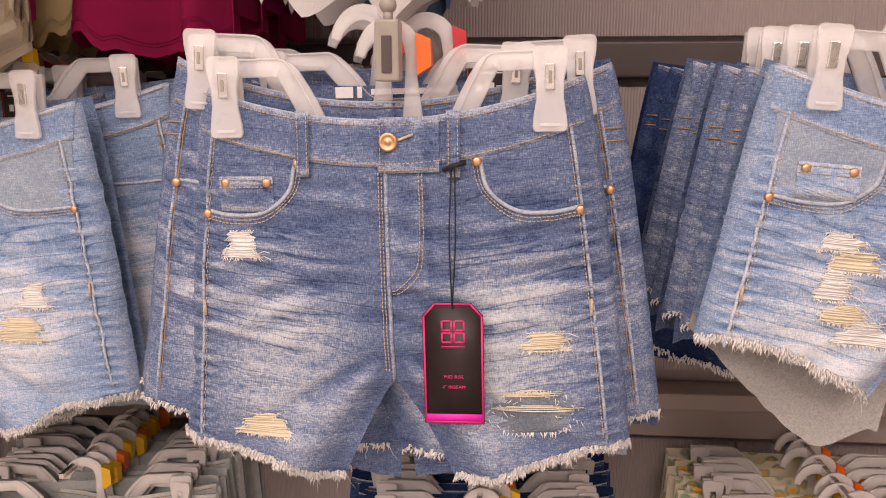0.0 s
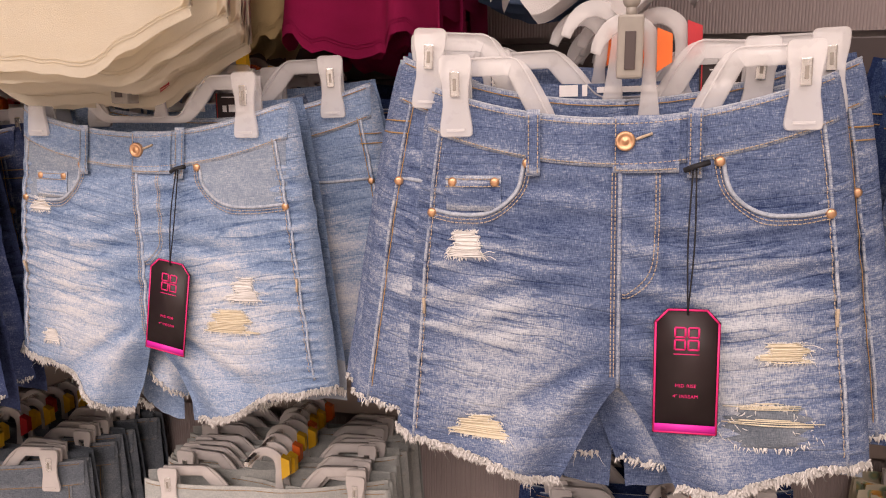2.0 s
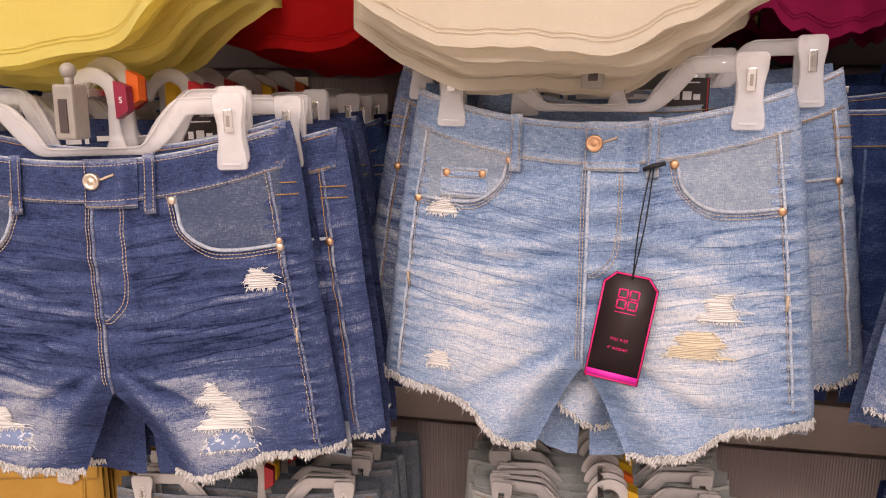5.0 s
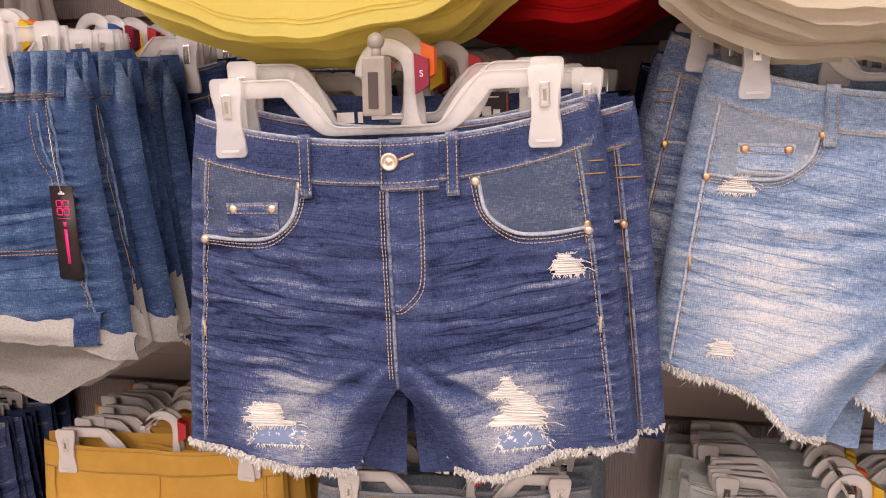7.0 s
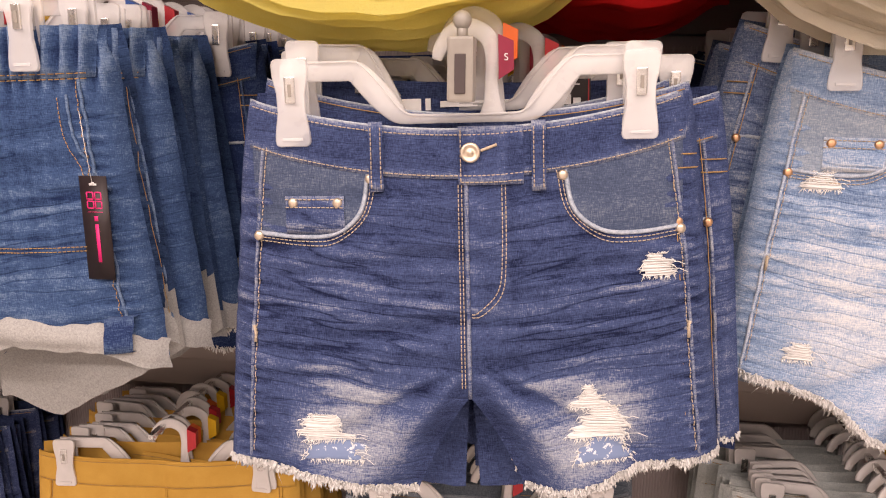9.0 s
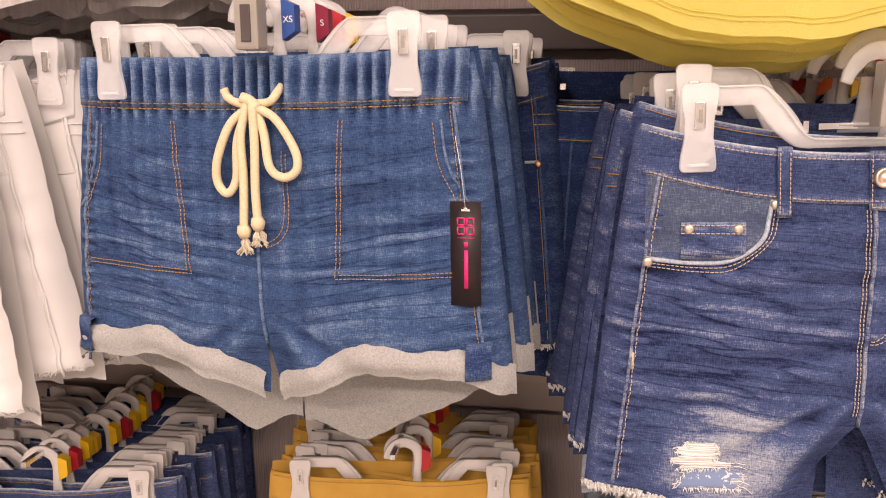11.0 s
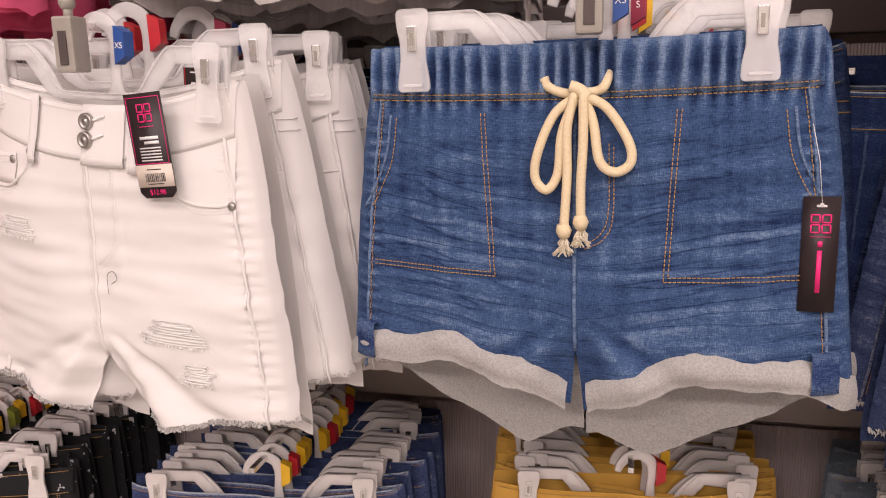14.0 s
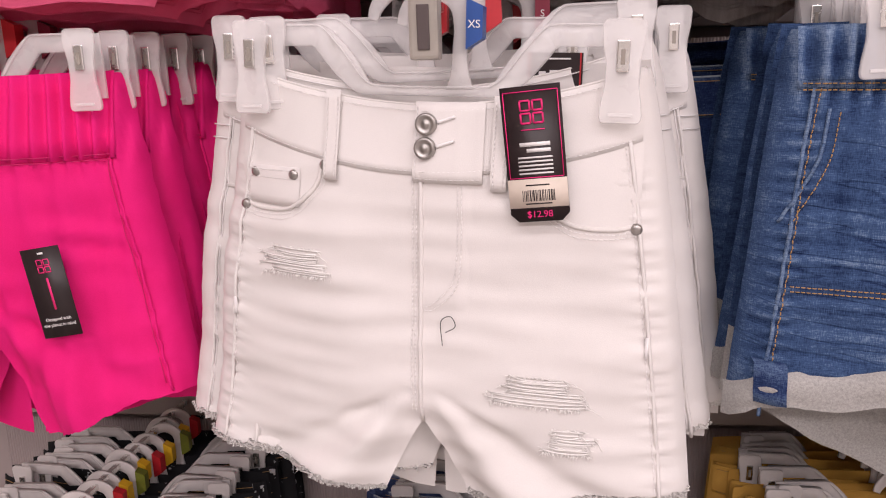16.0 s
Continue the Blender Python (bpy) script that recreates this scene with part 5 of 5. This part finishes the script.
# ---- the lower row, seen from above ----
LOW = {c: hanger("milky grey plastic clip hanger with " + w + " size tab", GREY_PLASTIC, m, 0.15, "clip hangers on the lower arms") for c, w, m in
       (("yellow", "yellow", YELLOW_CARD), ("orange", "orange", ORANGE_CARD), ("red", "red", RED_CARD), ("green", "olive", GREEN_CARD), ("purple", "purple", PURPLE_CARD))}
LOWCUT = Cut(0.198, 0.215, 0.006, -0.26, -0.34, -0.36, 0.05, thick=0.02, seed=9, amp=0.004)
LOWGROUP = "shorts on the lower arms"
low_kinds = {}
for key, label in (("bleached", "bleached pale denim shorts hanging on the lower arm"), ("navy", "dark navy denim shorts hanging on the lower arm"), ("mustard", "mustard yellow twill shorts hanging on the lower arm"),
                   ("dark", "dark indigo denim shorts hanging on the lower arm"), ("grey", "grey-blue denim shorts hanging on the lower arm"), ("black", "black shorts with white flecks hanging on the lower arm"), ("floral", "cream floral print shorts hanging on the lower arm")):
    low_kinds[key] = shorts("denim_shorts" if "denim" in label else "shorts", label, LOWCUT, DENIM[key], INSIDE if "denim" in label else DENIM[key], GOLD_THREAD, COPPER, None, detail=False, group=LOWGROUP)
for x, key, tabs, y0, n in ((-2.74, "black", ("green", "yellow", "red", "yellow"), 0.93, 11), (-2.19, "dark", ("yellow", "red", "yellow", "yellow"), 0.95, 11), (-1.677, "mustard", ("red", "orange", "yellow"), 1.05, 8),
                            (-1.18, "grey", ("red", "yellow", "yellow"), 1.0, 9), (-0.655, "bleached", ("yellow", "yellow", "orange"), 1.03, 9), (-0.035, "navy", ("yellow", "yellow", "orange"), 0.99, 9), (0.48, "floral", ("yellow", "orange"), 1.0, 9)):
    for i in range(n):
        y = y0 + 0.029 * i
        sway = rnd.uniform(-0.016, 0.016)
        swing = rnd.uniform(-4, 9) if i else 10
        m = pose(x + sway, y, 0.822 + rnd.uniform(-0.004, 0.004), 0, rnd.uniform(-2, 2), swing)
        place(low_kinds[key], m, "low" + key)
        tab = tabs[i % len(tabs)]
        place(LOW[tab], m @ pose(0, -0.003, -0.006), "lowhanger" + tab)
    display_arm(x, 0.872, y0 - 0.03, WALL_Y, False)


# ---- the tops above: only their hanging hems come into view ----
def hanging_top(name, label, mat, half, hem, side_rise, seed, wave=0.008, depth=0.013, skew=0.0, teeth=False, crumple=0.0):
    """A shirt body: a folded loop of cloth from shoulders to hem. Origin: the middle of the hem line."""
    top = tagged(new(name), label, "top", "tops on the highest arms")
    n, m = 72, 16
    verts, faces = [], []
    high = 0.52
    for i in range(n):
        a = 2 * math.pi * i / n
        cx, sy = math.cos(a), math.sin(a)
        for j in range(m + 1):
            f = j / m
            drop = hem + (0.012 if sy > 0.15 else 0.0) + side_rise * abs(cx) ** 2.6 + skew * cx + 0.006 * noise.noise((cx * 3, sy * 2, seed)) + crumple * (noise.noise((cx * 3.5, sy * 1.5, seed + 9)) + 0.4 * noise.noise((cx * 9, sy * 3, seed)))
            if teeth:
                drop += 0.035 * abs(((a * 7 / math.pi) % 2) - 1)
            z = drop + (high - drop) * f
            w = half * (1 + 0.04 * (1 - f)) * (1 - 0.28 * sstep(0.86, 1.0, f))
            fold = wave * (1 - f * 0.7) * (noise.noise((a * 2.2, seed, f * 1.5)) * 1.6 + math.sin(a * 6 + seed))
            x = cx * w + 0.3 * fold
            y = (math.copysign(abs(sy) ** 0.8, sy)) * depth + fold
            verts.append((x, y, z))
    for i in range(n):
        for j in range(m):
            p, q = i * (m + 1) + j, ((i + 1) % n) * (m + 1) + j
            faces.append((p, q, q + 1, p + 1))
    piece("body", (verts, faces, mat), top)
    for dz in (0.013, 0.017):
        pts = [Vector(verts[i * (m + 1)]).lerp(Vector(verts[i * (m + 1) + 1]), dz / 0.034) + Vector((0, -0.0012 if math.sin(2 * math.pi * i / n) < 0 else 0.0012, 0)) for i in range(n // 2, n)]
        if not teeth:
            piece("hem_stitching", (*tube(pts, 0.0004, 4), mat), top)
    return top


def top_hanger(x, y, z):
    h = tagged(new("top_hanger"), "clear plastic shirt hanger above the shorts", "hanger", "shirt hangers")
    pts = [(-0.17, -0.05), (-0.08, -0.015), (0, 0.0), (0.08, -0.015), (0.17, -0.05)]
    piece("bar", (*ribbon([(q.x, q.z) for q in smooth_path([(a, 0, b) for a, b in pts], 4)], 0.008, -0.003, 0.003), PLASTIC), h)
    hook = [(0.0, 0.0), (0.004, 0.03), (0.02, 0.055), (0.008, 0.078), (-0.014, 0.075), (-0.024, 0.056)]
    piece("hook", (*ribbon([(q.x, q.z) for q in smooth_path([(a, 0, b) for a, b in hook], 4)], 0.004, -0.003, 0.003), PLASTIC), h)
    h.matrix_basis = pose(x, y, z)
    return h


first_hanger = None
for name, label, key, x, y, z, half, rise, count, step, teeth, skew in (
        ("hanging_top", "lemon yellow jersey top with a curved hem", "yellow", -1.27, 0.72, 1.414, 0.22, 0.085, 6, 0.024, False, 0.0),
        ("hanging_top", "cream jersey top with a curved draped hem", "cream", -0.73, 0.74, 1.408, 0.19, 0.08, 6, 0.026, False, 0.004),
        ("hanging_top", "scarlet red jersey top deep on the arm", "red", -1.05, 0.93, 1.445, 0.15, 0.05, 6, 0.045, False, 0.0),
        ("hanging_top", "magenta jersey top with loose folds", "magenta", -0.435, 0.95, 1.474, 0.12, 0.03, 5, 0.05, False, 0.0),
        ("hanging_top", "tan jersey top behind the cream ones", "tan", -0.6, 0.93, 1.475, 0.09, 0.03, 3, 0.045, False, 0.0),
        ("hanging_top", "white top with a cut fringe hem", "white", -0.13, 0.76, 1.485, 0.1, 0.02, 3, 0.05, True, 0.0),
        ("hanging_top", "dusty blue top behind the white ones", "blue", -0.2, 0.97, 1.52, 0.1, 0.02, 3, 0.06, False, 0.0),
        ("hanging_top", "heather grey jersey top with layered hem", "grey", -2.06, 0.83, 1.456, 0.235, 0.02, 8, 0.036, False, -0.01),
        ("hanging_top", "candy pink jersey top with a straight hem", "pink", -2.62, 0.82, 1.452, 0.24, 0.015, 7, 0.045, False, -0.008)):
    fall = 0.0068 if key in ("yellow", "cream") else 0.004
    built = hanging_top(name, label, TOP[key], half, 0.0, rise, 3.7 * x, skew=skew, teeth=teeth, depth=0.026 if key in ("grey", "pink", "magenta") else 0.013, crumple={"grey": 0.03, "pink": 0.016, "magenta": 0.03, "tan": 0.03, "cream": 0.012}.get(key, 0.005), wave=0.024 if key in ("grey", "pink", "magenta") else 0.009)
    for i in range(count):
        m = pose(x + rnd.uniform(-0.012, 0.012), y + step * i, z + rnd.uniform(-1, 1) * (0.011 if key in ("grey", "magenta") else 0.005) + fall * (0.75 * count - i), 0, rnd.uniform(-2, 2), rnd.uniform(-6, 6) + (180 if key == "grey" and i % 2 else 0))
        if i == 0:
            built.matrix_basis = m
        else:
            copy_thing(built, m)
        hx = m.translation.x
        if first_hanger is None:
            first_hanger = top_hanger(hx, y + step * i, z + 0.53)
        else:
            copy_thing(first_hanger, pose(hx, y + step * i, z + 0.53))
    display_arm(x, z + 0.53 + 0.066, y - 0.03, WALL_Y, False)
